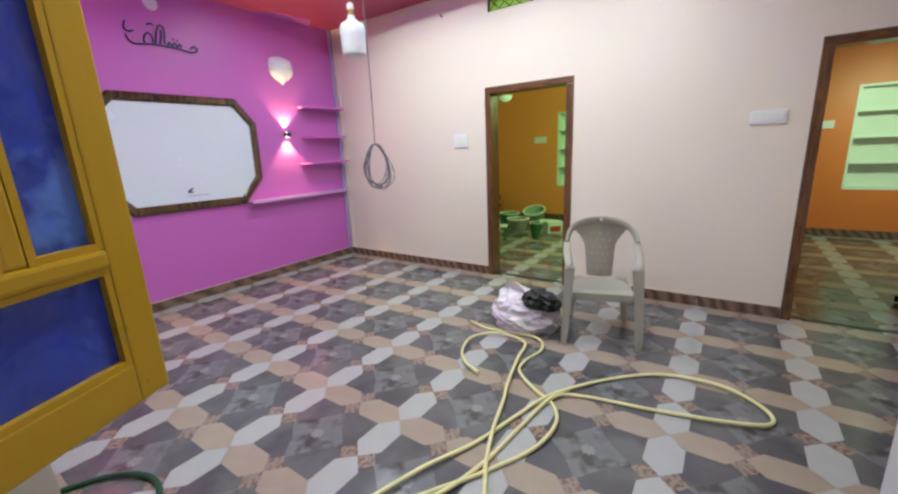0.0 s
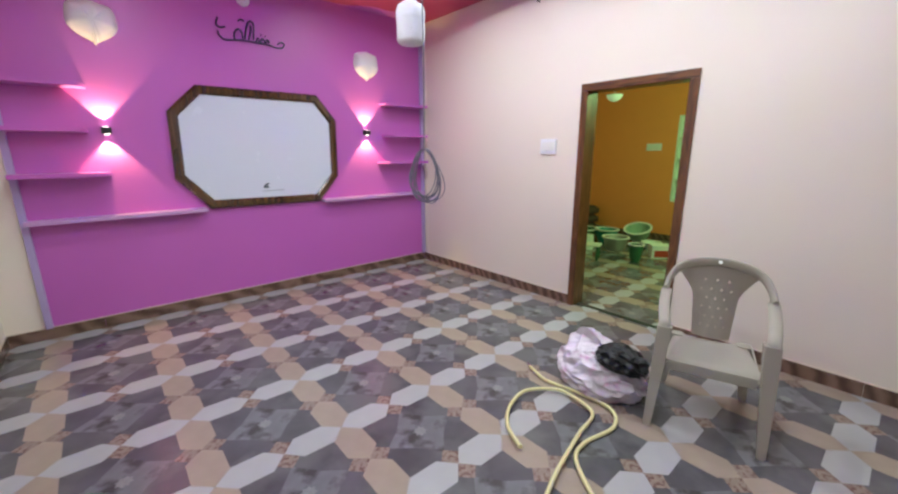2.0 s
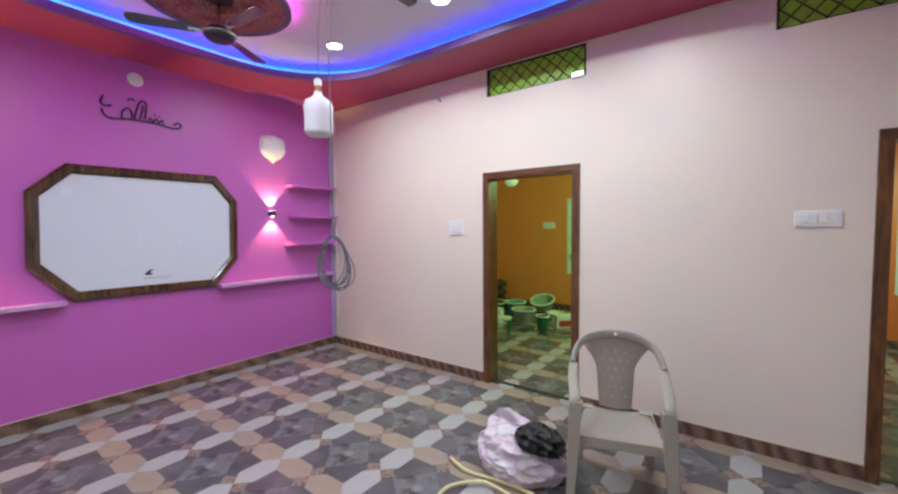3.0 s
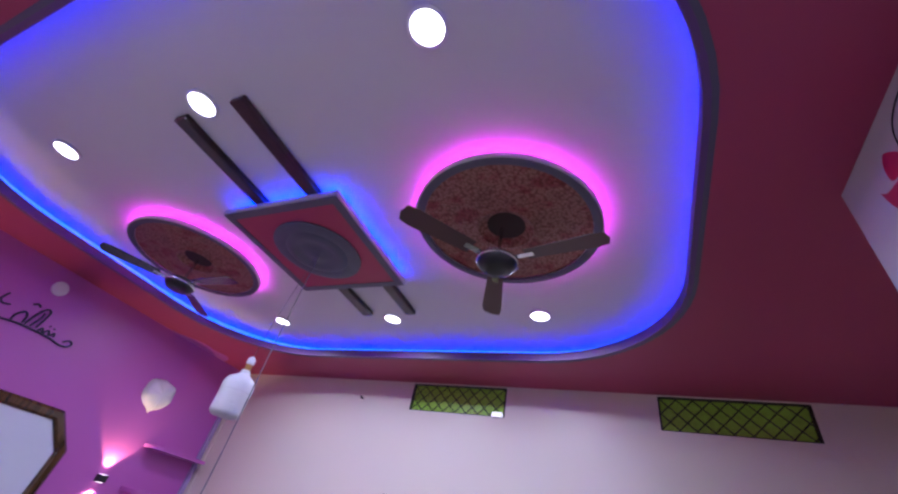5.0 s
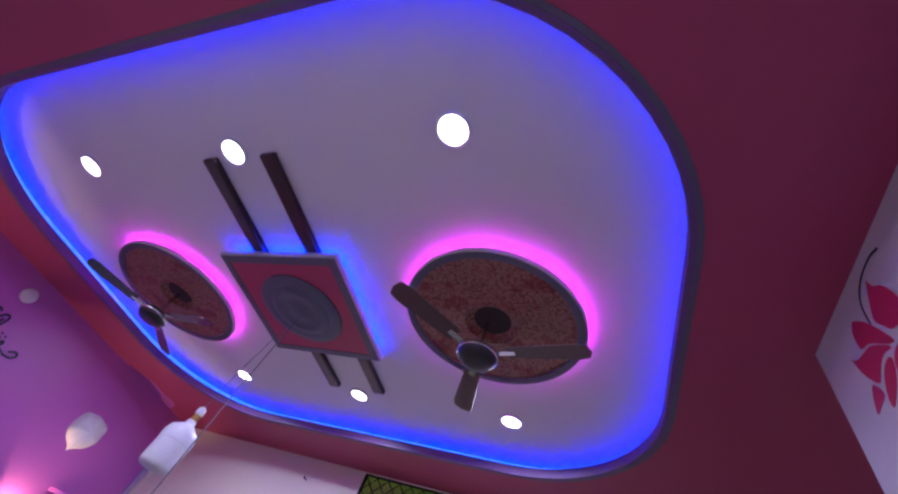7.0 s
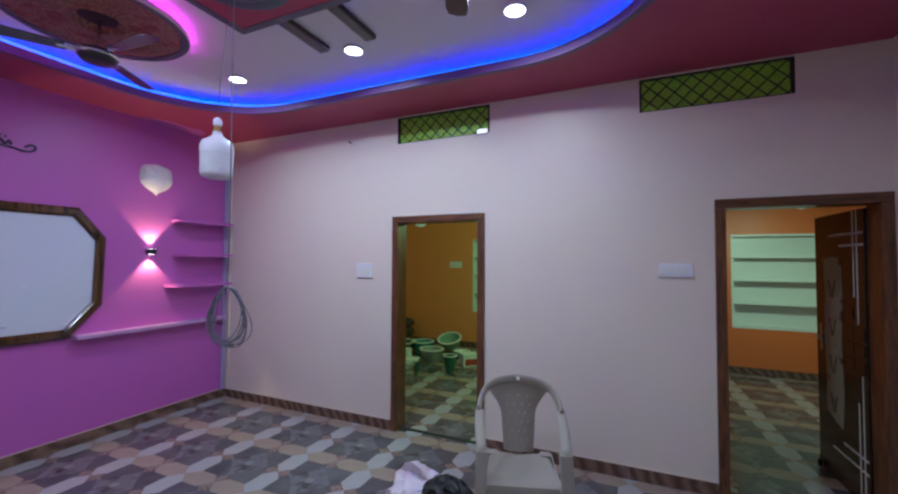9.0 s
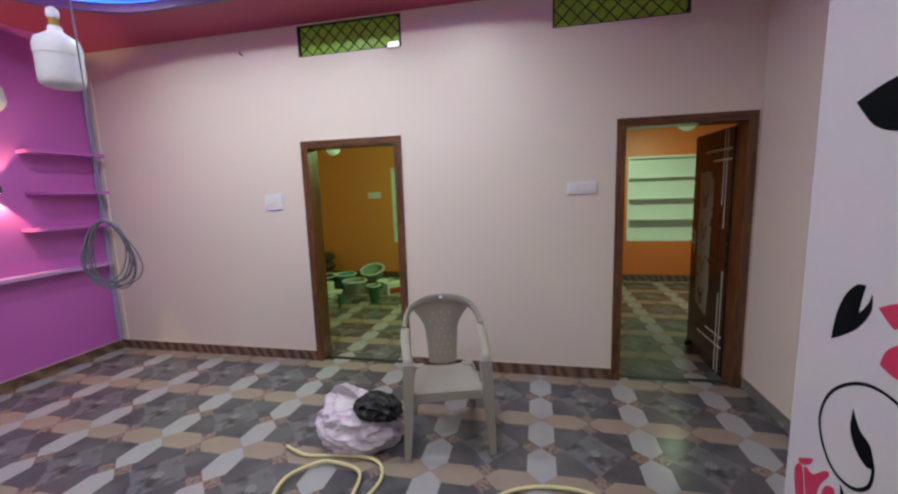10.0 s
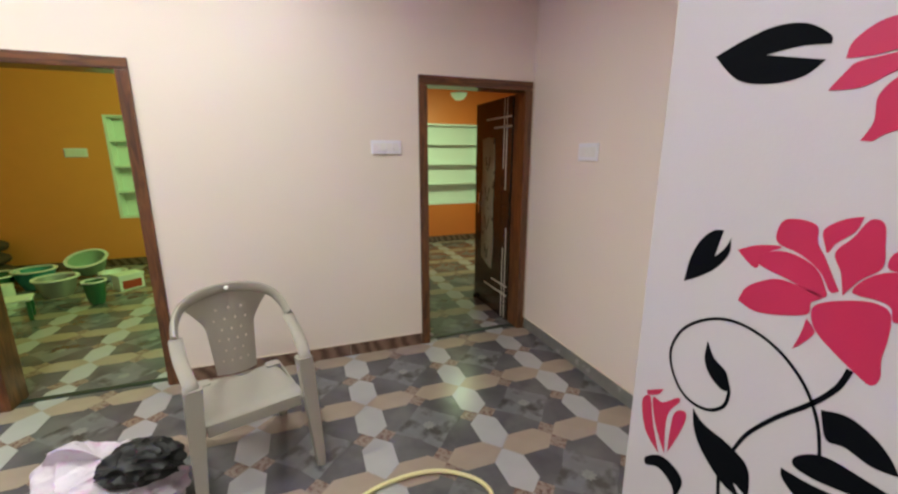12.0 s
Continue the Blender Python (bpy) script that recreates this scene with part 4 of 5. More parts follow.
part("hose_length", tube(bmesh.new(), lay([(3.02, -1.39), (3.12, -1.44), (3.22, -1.45), (3.47, -1.41), (3.68, -1.44), (3.76, -1.57), (3.72, -1.80), (3.76, -1.96), (3.93, -2.09), (4.06, -2.16), (4.15, -2.33), (4.12, -2.56), (3.98, -2.83), (3.85, -3.05), (3.66, -3.32)]), R, sides=10), M_hose, hz, smooth=True)
part("hose_length", tube(bmesh.new(), smooth_path([(x, y, 0.03) for x, y in [(3.52, -2.11), (3.36, -2.03), (3.25, -1.88), (3.21, -1.68), (3.32, -1.53), (3.42, -1.50), (3.62, -1.56), (3.67, -1.79), (3.75, -2.12), (3.81, -2.30), (3.88, -2.56), (3.97, -2.80), (4.07, -3.0), (4.12, -3.2)]], 7), R, sides=10), M_hose, hz, smooth=True)
part("hose_tip", tube(bmesh.new(), [Vector((3.035, -1.395, 0.013)), Vector((2.98, -1.36, 0.013))], 0.007, sides=10), M_chrome, hz, "bare metal hose end")
M_ghose = mat("dark_green_hose", (0.006, 0.06, 0.025, 1), 0.35)
gh = thing("green_pipe", "short dark green pipe in a loop on the floor", "hose")
part("pipe", tube(bmesh.new(), smooth_path([(2.30, -4.05, 0.015), (2.36, -3.92, 0.015), (2.46, -3.80, 0.02), (2.60, -3.73, 0.02), (2.74, -3.74, 0.015), (2.82, -3.82, 0.015), (2.86, -3.95, 0.015), (2.95, -4.06, 0.015), (3.06, -4.04, 0.015), (3.10, -3.90, 0.015)], 8), 0.013, sides=10), M_ghose, gh, smooth=True)

bag = thing("plastic_bag", "crumpled white plastic bag with pink print on the floor", "bag", pose(3.47, -1.20, 0.004))
bm = bmesh.new()
bmesh.ops.create_icosphere(bm, subdivisions=6, radius=1)
for v in bm.verts:
    d = v.co.copy()
    ang, up = math.atan2(d.y, d.x), (d.z + 1) / 2
    crease = abs(noise.noise(d * 2.3 + Vector((3, 1, 7)))) * 0.30 + abs(noise.noise(d * 4.2)) * 0.10 + abs(noise.noise(d * 11)) * 0.02
    full = min(1, (max(0, 1 - d.z * d.z)) ** 0.28)
    k = (1.06 - crease) * full / max(0.02, math.hypot(d.x, d.y))
    taper = 1 - 0.36 * up ** 2
    lift = math.exp(-((ang - 2.75) / 0.75) ** 2) + math.exp(-((ang + 3.53) / 0.75) ** 2)
    fold = 0.010 * noise.noise(Vector((math.cos(ang) * 7, math.sin(ang) * 7, up * 2)))
    v.co = (d.x * 0.325 * k * taper - 0.01 * up, d.y * 0.255 * k * taper, max(0.001, 0.30 * (max(0, up - 0.13) / 0.87) ** 0.85 * (1 - 0.35 * crease) + 0.14 * lift * max(0, up - 0.45) / 0.55 * min(1, full) + fold * up))
part("bag_body", bm, M_bag, bag, smooth=True)
part("bag_handle", tube(bmesh.new(), smooth_path([(-0.19, 0.02, 0.20), (-0.17, 0.0, 0.29), (-0.12, -0.02, 0.345), (-0.06, -0.01, 0.31), (-0.02, 0.03, 0.22)], 6), 0.045, 0.004, 10, up=Vector((0.2, 1, 0.2))), M_bag, bag, "loose plastic handle loop", smooth=True)
bc = thing("black_cloth", "crumpled black cloth stuffed in the mouth of the plastic bag", "cloth", pose(3.64, -1.28, 0.295, 0, 8, 10))
bm = bmesh.new()
bmesh.ops.create_icosphere(bm, subdivisions=5, radius=1)
for v in bm.verts:
    d = v.co.copy()
    k = 1.05 - 0.55 * abs(noise.noise(d * 2.2 + Vector((5, 2, 1)))) - 0.12 * abs(noise.noise(d * 4.5))
    v.co = (d.x * 0.165 * k, d.y * 0.125 * k, d.z * 0.085 * k - 0.025 * d.x * d.x)
part("cloth", bm, M_black, bc, smooth=True)

# ---------------------------------------------------------------- painted flowers
mural = thing("wall_painting", "painted crimson flowers with black stems and leaves on the pale wall", "mural")


def paint_shape(pts, name, m, lab):
    """A closed painted outline; a point given twice in a row is a sharp corner."""
    pts = list(pts)
    cut = [k for k in range(len(pts)) if pts[k] == pts[k - 1]]
    if cut:
        pts = pts[cut[0]:] + pts[:cut[0]]
        runs, run = [], [pts[0]]
        for p in pts[1:] + [pts[0]]:
            if p == run[-1]:
                continue
            run.append(p)
            k = pts.index(p)
            if pts[k] == pts[(k + 1) % len(pts)] or pts[k] == pts[k - 1]:
                runs.append(run)
                run = [p]
        path = [q for r in runs for q in smooth_path([(y, z, 0) for y, z in r], 5)]
    else:
        path = smooth_path([(y, z, 0) for y, z in pts], 5, True)
    out = []
    for p in path:
        if not out or (Vector(out[-1]) - Vector((p.x, p.y))).length > 0.0015:
            out.append((p.x, p.y))
    if (Vector(out[0]) - Vector(out[-1])).length < 0.0015:
        out.pop()
    part(name, plate(bmesh.new(), out, on_mural, 0.0012 + 0.0004 * (name == "petal")), m, mural, lab)


def petal(*pts):
    paint_shape(pts, "petal", M_mred, "crimson painted petal")


def leaf_shape(*pts):
    paint_shape(pts, "painted_leaf", M_mblack, "black painted leaf")


def stem(w, *pts):
    path = smooth_path([(y, z, 0) for y, z in pts], 5)
    bm = bmesh.new()
    n = len(path)
    a, b = [], []
    for i, p in enumerate(path):
        t = (path[min(i + 1, n - 1)] - path[max(i - 1, 0)]).normalized()
        s = Vector((-t.y, t.x, 0)) * w / 2 * (1.1 - 0.3 * i / n)
        a.append(bm.verts.new(on_mural(p.x + s.x, p.y + s.y, 0.0009)))
        b.append(bm.verts.new(on_mural(p.x - s.x, p.y - s.y, 0.0009)))
    for i in range(n - 1):
        bm.faces.new((a[i], a[i + 1], b[i + 1], b[i]))
    part("painted_stem", bm, M_mblack, mural, "thin black painted stem")


leaf_shape((-2.336, 1.848), (-2.336, 1.848), (-2.405, 1.871), (-2.473, 1.884), (-2.536, 1.873), (-2.582, 1.84), (-2.587, 1.821), (-2.587, 1.821), (-2.531, 1.829), (-2.462, 1.826), (-2.462, 1.826), (-2.533, 1.806), (-2.583, 1.792), (-2.583, 1.792), (-2.545, 1.765), (-2.473, 1.761), (-2.4, 1.783))
petal((-2.617, 1.787), (-2.617, 1.787), (-2.623, 1.817), (-2.658, 1.843), (-2.702, 1.846), (-2.749, 1.84), (-2.779, 1.814), (-2.805, 1.795), (-2.808, 1.784), (-2.783, 1.782), (-2.732, 1.791), (-2.696, 1.788), (-2.657, 1.784))
petal((-2.597, 1.73), (-2.597, 1.73), (-2.62, 1.761), (-2.637, 1.777), (-2.684, 1.782), (-2.727, 1.786), (-2.773, 1.778), (-2.811, 1.776), (-2.811, 1.765), (-2.775, 1.764), (-2.724, 1.761), (-2.688, 1.746), (-2.649, 1.728))
petal((-2.667, 1.628), (-2.667, 1.628), (-2.681, 1.663), (-2.679, 1.709), (-2.702, 1.74), (-2.742, 1.758), (-2.789, 1.758), (-2.786, 1.732), (-2.799, 1.7), (-2.802, 1.687), (-2.787, 1.665), (-2.748, 1.655), (-2.706, 1.641), (-2.685, 1.626), (-2.685, 1.626))
petal((-2.791, 1.743), (-2.802, 1.754), (-2.847, 1.773), (-2.878, 1.801), (-2.909, 1.807), (-2.933, 1.795), (-2.942, 1.772), (-2.939, 1.736), (-2.95, 1.705), (-2.951, 1.688), (-2.968, 1.665), (-2.972, 1.648), (-2.955, 1.642), (-2.908, 1.647), (-2.872, 1.657), (-2.821, 1.682), (-2.795, 1.71))
petal((-2.753, 1.841), (-2.753, 1.868), (-2.768, 1.901), (-2.816, 1.902), (-2.841, 1.868), (-2.847, 1.831), (-2.841, 1.806), (-2.827, 1.784), (-2.794, 1.813))
petal((-2.855, 1.798), (-2.85, 1.839), (-2.851, 1.878), (-2.88, 1.896), (-2.922, 1.865), (-2.94, 1.828), (-2.94, 1.8), (-2.919, 1.812), (-2.889, 1.811), (-2.868, 1.799))
petal((-2.847, 1.649), (-2.853, 1.659), (-2.892, 1.651), (-2.899, 1.627), (-2.895, 1.605), (-2.895, 1.605), (-2.872, 1.621), (-2.85, 1.639))
leaf_shape((-3.04, 1.412), (-3.04, 1.412), (-3.021, 1.453), (-3.011, 1.497), (-3.014, 1.541), (-3.034, 1.567), (-3.072, 1.574), (-3.112, 1.561), (-3.135, 1.533), (-3.113, 1.497), (-3.074, 1.471), (-3.054, 1.442))
leaf_shape((-2.977, 1.462), (-2.977, 1.462), (-3.005, 1.46), (-3.026, 1.436), (-3.037, 1.406), (-3.036, 1.369), (-3.028, 1.329), (-3.028, 1.329), (-2.995, 1.322), (-2.95, 1.318), (-2.95, 1.318), (-2.978, 1.361), (-2.987, 1.404), (-2.985, 1.437))
leaf_shape((-3.036, 1.347), (-3.036, 1.347), (-3.047, 1.386), (-3.068, 1.432), (-3.107, 1.469), (-3.143, 1.49), (-3.143, 1.49), (-3.135, 1.428), (-3.119, 1.399), (-3.077, 1.377))
petal((-2.471, 1.365), (-2.471, 1.365), (-2.515, 1.387), (-2.568, 1.394), (-2.532, 1.367), (-2.519, 1.33))
petal((-2.524, 1.347), (-2.541, 1.375), (-2.586, 1.384), (-2.64, 1.362), (-2.668, 1.312), (-2.668, 1.312), (-2.658, 1.302), (-2.592, 1.323), (-2.55, 1.333))
petal((-2.562, 1.455), (-2.597, 1.462), (-2.628, 1.451), (-2.634, 1.418), (-2.653, 1.386), (-2.687, 1.324), (-2.687, 1.324), (-2.672, 1.32), (-2.648, 1.357), (-2.607, 1.385), (-2.563, 1.399), (-2.552, 1.42))
petal((-2.648, 1.413), (-2.64, 1.446), (-2.668, 1.472), (-2.7, 1.483), (-2.7, 1.483), (-2.692, 1.452), (-2.665, 1.422), (-2.655, 1.4))
petal((-2.667, 1.402), (-2.69, 1.439), (-2.71, 1.478), (-2.731, 1.473), (-2.739, 1.433), (-2.743, 1.39), (-2.716, 1.358), (-2.694, 1.318), (-2.694, 1.318), (-2.683, 1.364))
petal((-2.753, 1.419), (-2.774, 1.433), (-2.798, 1.43), (-2.819, 1.404), (-2.809, 1.394), (-2.754, 1.389))
petal((-2.708, 1.329), (-2.723, 1.362), (-2.754, 1.384), (-2.792, 1.387), (-2.818, 1.368), (-2.858, 1.328), (-2.858, 1.328), (-2.813, 1.309), (-2.778, 1.292), (-2.768, 1.318), (-2.747, 1.326))
petal((-2.648, 1.27), (-2.666, 1.293), (-2.714, 1.314), (-2.748, 1.319), (-2.77, 1.305), (-2.775, 1.254), (-2.773, 1.213), (-2.778, 1.174), (-2.766, 1.154), (-2.736, 1.17), (-2.696, 1.197), (-2.66, 1.229))
petal((-2.492, 1.237), (-2.492, 1.237), (-2.508, 1.279), (-2.565, 1.316), (-2.619, 1.314), (-2.661, 1.303), (-2.644, 1.284), (-2.641, 1.256), (-2.581, 1.232), (-2.533, 1.224))
petal((-2.642, 1.246), (-2.642, 1.246), (-2.661, 1.222), (-2.647, 1.192), (-2.627, 1.166), (-2.627, 1.166), (-2.637, 1.207))
leaf_shape((-2.431, 1.093), (-2.431, 1.093), (-2.457, 1.053), (-2.493, 1.032), (-2.51, 0.985), (-2.51, 0.985), (-2.486, 0.978), (-2.449, 1.002), (-2.429, 1.041))
leaf_shape((-2.418, 0.875), (-2.418, 0.875), (-2.453, 0.849), (-2.53, 0.836), (-2.586, 0.806), (-2.599, 0.724), (-2.599, 0.724), (-2.559, 0.739), (-2.588, 0.702), (-2.588, 0.702), (-2.527, 0.716), (-2.463, 0.763), (-2.43, 0.814))
leaf_shape((-2.702, 1.056), (-2.702, 1.056), (-2.747, 1.069), (-2.792, 1.052), (-2.821, 1.026), (-2.838, 0.999), (-2.838, 0.999), (-2.799, 0.99), (-2.754, 1.0), (-2.721, 0.996))
leaf_shape((-2.681, 0.923), (-2.728, 0.956), (-2.803, 0.955), (-2.856, 0.955), (-2.934, 0.981), (-2.934, 0.981), (-2.896, 0.927), (-2.84, 0.867), (-2.773, 0.821), (-2.709, 0.814), (-2.662, 0.841), (-2.654, 0.867), (-2.654, 0.867), (-2.72, 0.873), (-2.795, 0.895), (-2.84, 0.925), (-2.84, 0.925), (-2.793, 0.91), (-2.718, 0.889), (-2.675, 0.893))
petal((-2.24, 0.787), (-2.268, 0.821), (-2.29, 0.742), (-2.324, 0.65), (-2.324, 0.65), (-2.266, 0.694))
petal((-2.28, 0.823), (-2.317, 0.829), (-2.364, 0.875), (-2.373, 0.865), (-2.339, 0.794), (-2.345, 0.664), (-2.345, 0.664), (-2.302, 0.739))
petal((-2.359, 0.809), (-2.388, 0.846), (-2.402, 0.83), (-2.384, 0.755), (-2.356, 0.676), (-2.356, 0.676))
petal((-2.254, 0.836), (-2.254, 0.836), (-2.315, 0.876), (-2.315, 0.876), (-2.298, 0.847), (-2.261, 0.824))
leaf_shape((-2.279, 0.596), (-2.331, 0.643), (-2.384, 0.645), (-2.419, 0.615), (-2.401, 0.533), (-2.401, 0.533), (-2.385, 0.578), (-2.333, 0.598), (-2.286, 0.572))
leaf_shape((-2.333, 1.241), (-2.333, 1.241), (-2.343, 1.311), (-2.366, 1.368), (-2.4, 1.403), (-2.428, 1.408), (-2.428, 1.408), (-2.421, 1.377), (-2.414, 1.334), (-2.414, 1.334), (-2.438, 1.363), (-2.449, 1.391), (-2.449, 1.391), (-2.45, 1.349), (-2.418, 1.3), (-2.371, 1.263))
leaf_shape((-2.981, 1.039), (-2.991, 1.065), (-3.035, 1.108), (-3.07, 1.129), (-3.079, 1.16), (-3.079, 1.196), (-3.079, 1.196), (-3.097, 1.177), (-3.107, 1.153), (-3.123, 1.134), (-3.135, 1.08), (-3.137, 1.008), (-3.065, 0.912), (-3.016, 0.889), (-2.992, 0.959))
stem(0.011, (-2.894, 1.605), (-2.897, 1.554), (-2.888, 1.503), (-2.867, 1.447), (-2.821, 1.385))
stem(0.009, (-2.495, 1.014), (-2.508, 0.984), (-2.5, 0.933), (-2.455, 0.895), (-2.391, 0.895), (-2.341, 0.943), (-2.321, 1.016), (-2.353, 1.098), (-2.427, 1.159), (-2.505, 1.178), (-2.588, 1.157), (-2.655, 1.105), (-2.696, 1.037), (-2.716, 0.961), (-2.721, 0.899))
stem(0.011, (-2.733, 1.169), (-2.719, 1.118), (-2.682, 1.057), (-2.622, 0.981), (-2.569, 0.897), (-2.542, 0.824))
stem(0.010, (-2.518, 0.74), (-2.53, 0.646), (-2.549, 0.574), (-2.579, 0.478))
stem(0.010, (-2.706, 0.811), (-2.665, 0.697), (-2.595, 0.557), (-2.535, 0.435))
petal((-2.485, 3.088), (-2.503, 3.083), (-2.536, 3.049), (-2.562, 3.007), (-2.588, 2.952), (-2.605, 2.904), (-2.585, 2.908), (-2.562, 2.927), (-2.506, 2.979), (-2.462, 2.995), (-2.456, 3.03), (-2.463, 3.062))
petal((-2.385, 3.014), (-2.385, 3.014), (-2.415, 2.99), (-2.464, 2.98), (-2.508, 2.968), (-2.56, 2.925), (-2.577, 2.9), (-2.537, 2.909), (-2.5, 2.9), (-2.452, 2.87), (-2.424, 2.901), (-2.401, 2.947))
petal((-2.656, 3.116), (-2.656, 3.116), (-2.666, 3.077), (-2.696, 3.044), (-2.717, 2.978), (-2.70, 2.92), (-2.632, 2.925), (-2.606, 2.96), (-2.585, 3.005), (-2.612, 3.055))
petal((-2.413, 2.888), (-2.439, 2.853), (-2.436, 2.832), (-2.402, 2.823), (-2.366, 2.817), (-2.382, 2.855))
petal((-2.545, 2.890), (-2.553, 2.868), (-2.519, 2.825), (-2.453, 2.785), (-2.445, 2.808), (-2.466, 2.846), (-2.500, 2.880))
petal((-2.60, 2.885), (-2.56, 2.865), (-2.545, 2.82), (-2.575, 2.75), (-2.62, 2.70), (-2.66, 2.75), (-2.665, 2.82), (-2.64, 2.87))
petal((-2.72, 2.90), (-2.66, 2.885), (-2.69, 2.83), (-2.75, 2.79), (-2.81, 2.80), (-2.80, 2.85), (-2.77, 2.885))
stem(0.010, (-2.777, 3.13), (-2.724, 3.147), (-2.654, 3.142), (-2.601, 3.118), (-2.572, 3.077), (-2.561, 3.012))
# ---------------------------------------------------------------- window leaf beside the entry
# Lighter streaks are reflections on the crinkled film, put into the colour.
M_blue = mat("blue_film_with_reflections", (0.028, 0.055, 0.38, 1), 0.07, var=0.5, scale=3, bump=1.0, bscale=6, coat=0.6, stain_or_sheen=(0.10, 0.20, 0.62, 1), stain_or_sheen_at=(0.55, 0.62), stain_or_sheen_scale=6)
for nd in M_blue.node_tree.nodes:
    if nd.type == "BUMP":
        nd.inputs["Distance"].default_value = 0.03
fr = tagged(new("window_1"), label="window opening beside the entry with a yellow wooden frame", kind="structure")
for r in ((WIN[0], WIN[0] + 0.05, SOUTH - 0.2, SOUTH - 0.13, WIN[2], WIN[3]), (WIN[0] + 0.05, WIN[1] - 0.05, SOUTH - 0.25, SOUTH - 0.18, WIN[3] - 0.03, WIN[3]), (WIN[0] + 0.05, WIN[1] - 0.05, SOUTH - 0.25, SOUTH - 0.18, WIN[2], WIN[2] + 0.04)):
    part("window_frame", boxes(r, bevel=0.005), M_yellow, fr)
ef = tagged(new("entry_frame"), label="yellow wooden frame of the entry", kind="structure")
part("frame_post", boxes((4.10, 4.155, SOUTH - 0.25, SOUTH - 0.19, -0.001, 2.1), bevel=0.005), M_yellow, ef)
part("frame_post", boxes((5.27, 5.32, SOUTH - 0.25, SOUTH - 0.19, -0.001, 2.1), bevel=0.005), M_yellow, ef)
wl = thing("window_leaf", "yellow wooden window leaf with shiny blue glass panes, swung open", "window", pose(3.875, -3.94, 0, 0, 0, math.degrees(math.atan2(-0.26, 0.125))))
# local x runs from the free stile to the hinge, local y is the thickness
WB, WT, WLN, TH = 1.065, 2.07, 0.47, 0.035
ST = 0.075
part("stile", boxes((0, 0.063, -TH, 0, WB, WT), bevel=0.004), M_yellow, wl)
part("stile", boxes((WLN - ST, WLN, -TH, 0, WB, WT), bevel=0.004), M_yellow, wl)
part("bottom_rail", boxes((0.063, WLN - ST, -TH, 0, WB, WB + 0.08), bevel=0.004), M_yellow, wl)
part("top_rail", boxes((0.063, WLN - ST, -TH, 0, WT - 0.07, WT), bevel=0.004), M_yellow, wl)
part("cross_bar", boxes((0.063, WLN - ST, -TH + 0.004, 0.004, 1.338, 1.372), bevel=0.008), M_yellow, wl)
part("mullion", boxes((0.178, 0.210, -TH + 0.004, -0.002, 1.372, WT - 0.07), bevel=0.006), M_yellow, wl)
for x0, x1, z0, z1 in ((0.063, WLN - ST, WB + 0.08, 1.338), (0.063, 0.178, 1.372, WT - 0.07), (0.210, WLN - ST, 1.372, WT - 0.07)):
    part("pane", boxes((x0, x1, -TH * 0.6, -TH * 0.45, z0, z1)), M_blue, wl, "dark blue shiny pane")
    part("glazing_bead", boxes((x0, x0 + 0.012, -TH * 0.45, -0.002, z0, z1), (x1 - 0.012, x1, -TH * 0.45, -0.002, z0, z1), (x0 + 0.012, x1 - 0.012, -TH * 0.45, -0.002, z0, z0 + 0.012), (x0 + 0.012, x1 - 0.012, -TH * 0.45, -0.002, z1 - 0.012, z1)), M_yellow, wl)

# ---------------------------------------------------------------- back rooms
for x0, x1 in ((1.89, 2.9), (6.2, 7.6)):
    n = tagged(new("niche_shelves"), label="white painted shelf niche sunk in the wall, empty", category="built-in shelves")
    for r in ((x0, x1, BACK + 0.19, BACK + 0.2, 0.70, 2.125), (x0, x0 + 0.01, BACK + 0.001, BACK + 0.19, 0.70, 2.125), (x1 - 0.01, x1, BACK + 0.001, BACK + 0.19, 0.70, 2.125), (x0 + 0.01, x1 - 0.01, BACK + 0.001, BACK + 0.19, 2.115, 2.125), (x0 + 0.01, x1 - 0.01, BACK + 0.001, BACK + 0.19, 0.70, 0.725)):
        part("niche_panel", boxes(r), M_nichew, n)
    for z in (1.06, 1.42, 1.78):
        part("shelf", boxes((x0 + 0.011, x1 - 0.011, BACK - 0.002, BACK + 0.189, z, z + 0.03), bevel=0.003), M_nichew, n)
    for r in ((x0 - 0.025, x0, BACK - 0.004, BACK, 0.70, 2.145), (x0, x1, BACK - 0.004, BACK, 2.125, 2.145), (x0, x1, BACK - 0.004, BACK, 0.695, 0.72)):
        part("edge_trim", boxes(r), M_nichew, n)
G_green = glow("green_white_lamp_glass", (0.50, 0.9, 0.45, 1), 0.35)
for x, z in ((1.44, 2.36), (6.60, 2.43)):
    l = thing("dome_light", "round glass dome lamp with a greenish glow hanging on a rod", "ceiling light", pose(x, 2.5, 0), "dome lamps")
    part("dome", lathe(bmesh.new(), [(0.01, z - 0.07), (0.06, z - 0.055), (0.10, z - 0.02), (0.115, z + 0.02)], 28), G_green, l, smooth=True)
    part("base_plate", lathe(bmesh.new(), [(0.12, z + 0.021), (0.12, z + 0.035), (0.03, z + 0.045)], 28), M_white, l)
    part("rod", lathe(bmesh.new(), [(0.008, z + 0.045), (0.008, H)], 10), M_white, l)

M_tgreen = mat("green_plastic", (0.03, 0.13, 0.06, 1), 0.35)
M_tpale = mat("pale_green_plastic", (0.30, 0.42, 0.30, 1), 0.35)
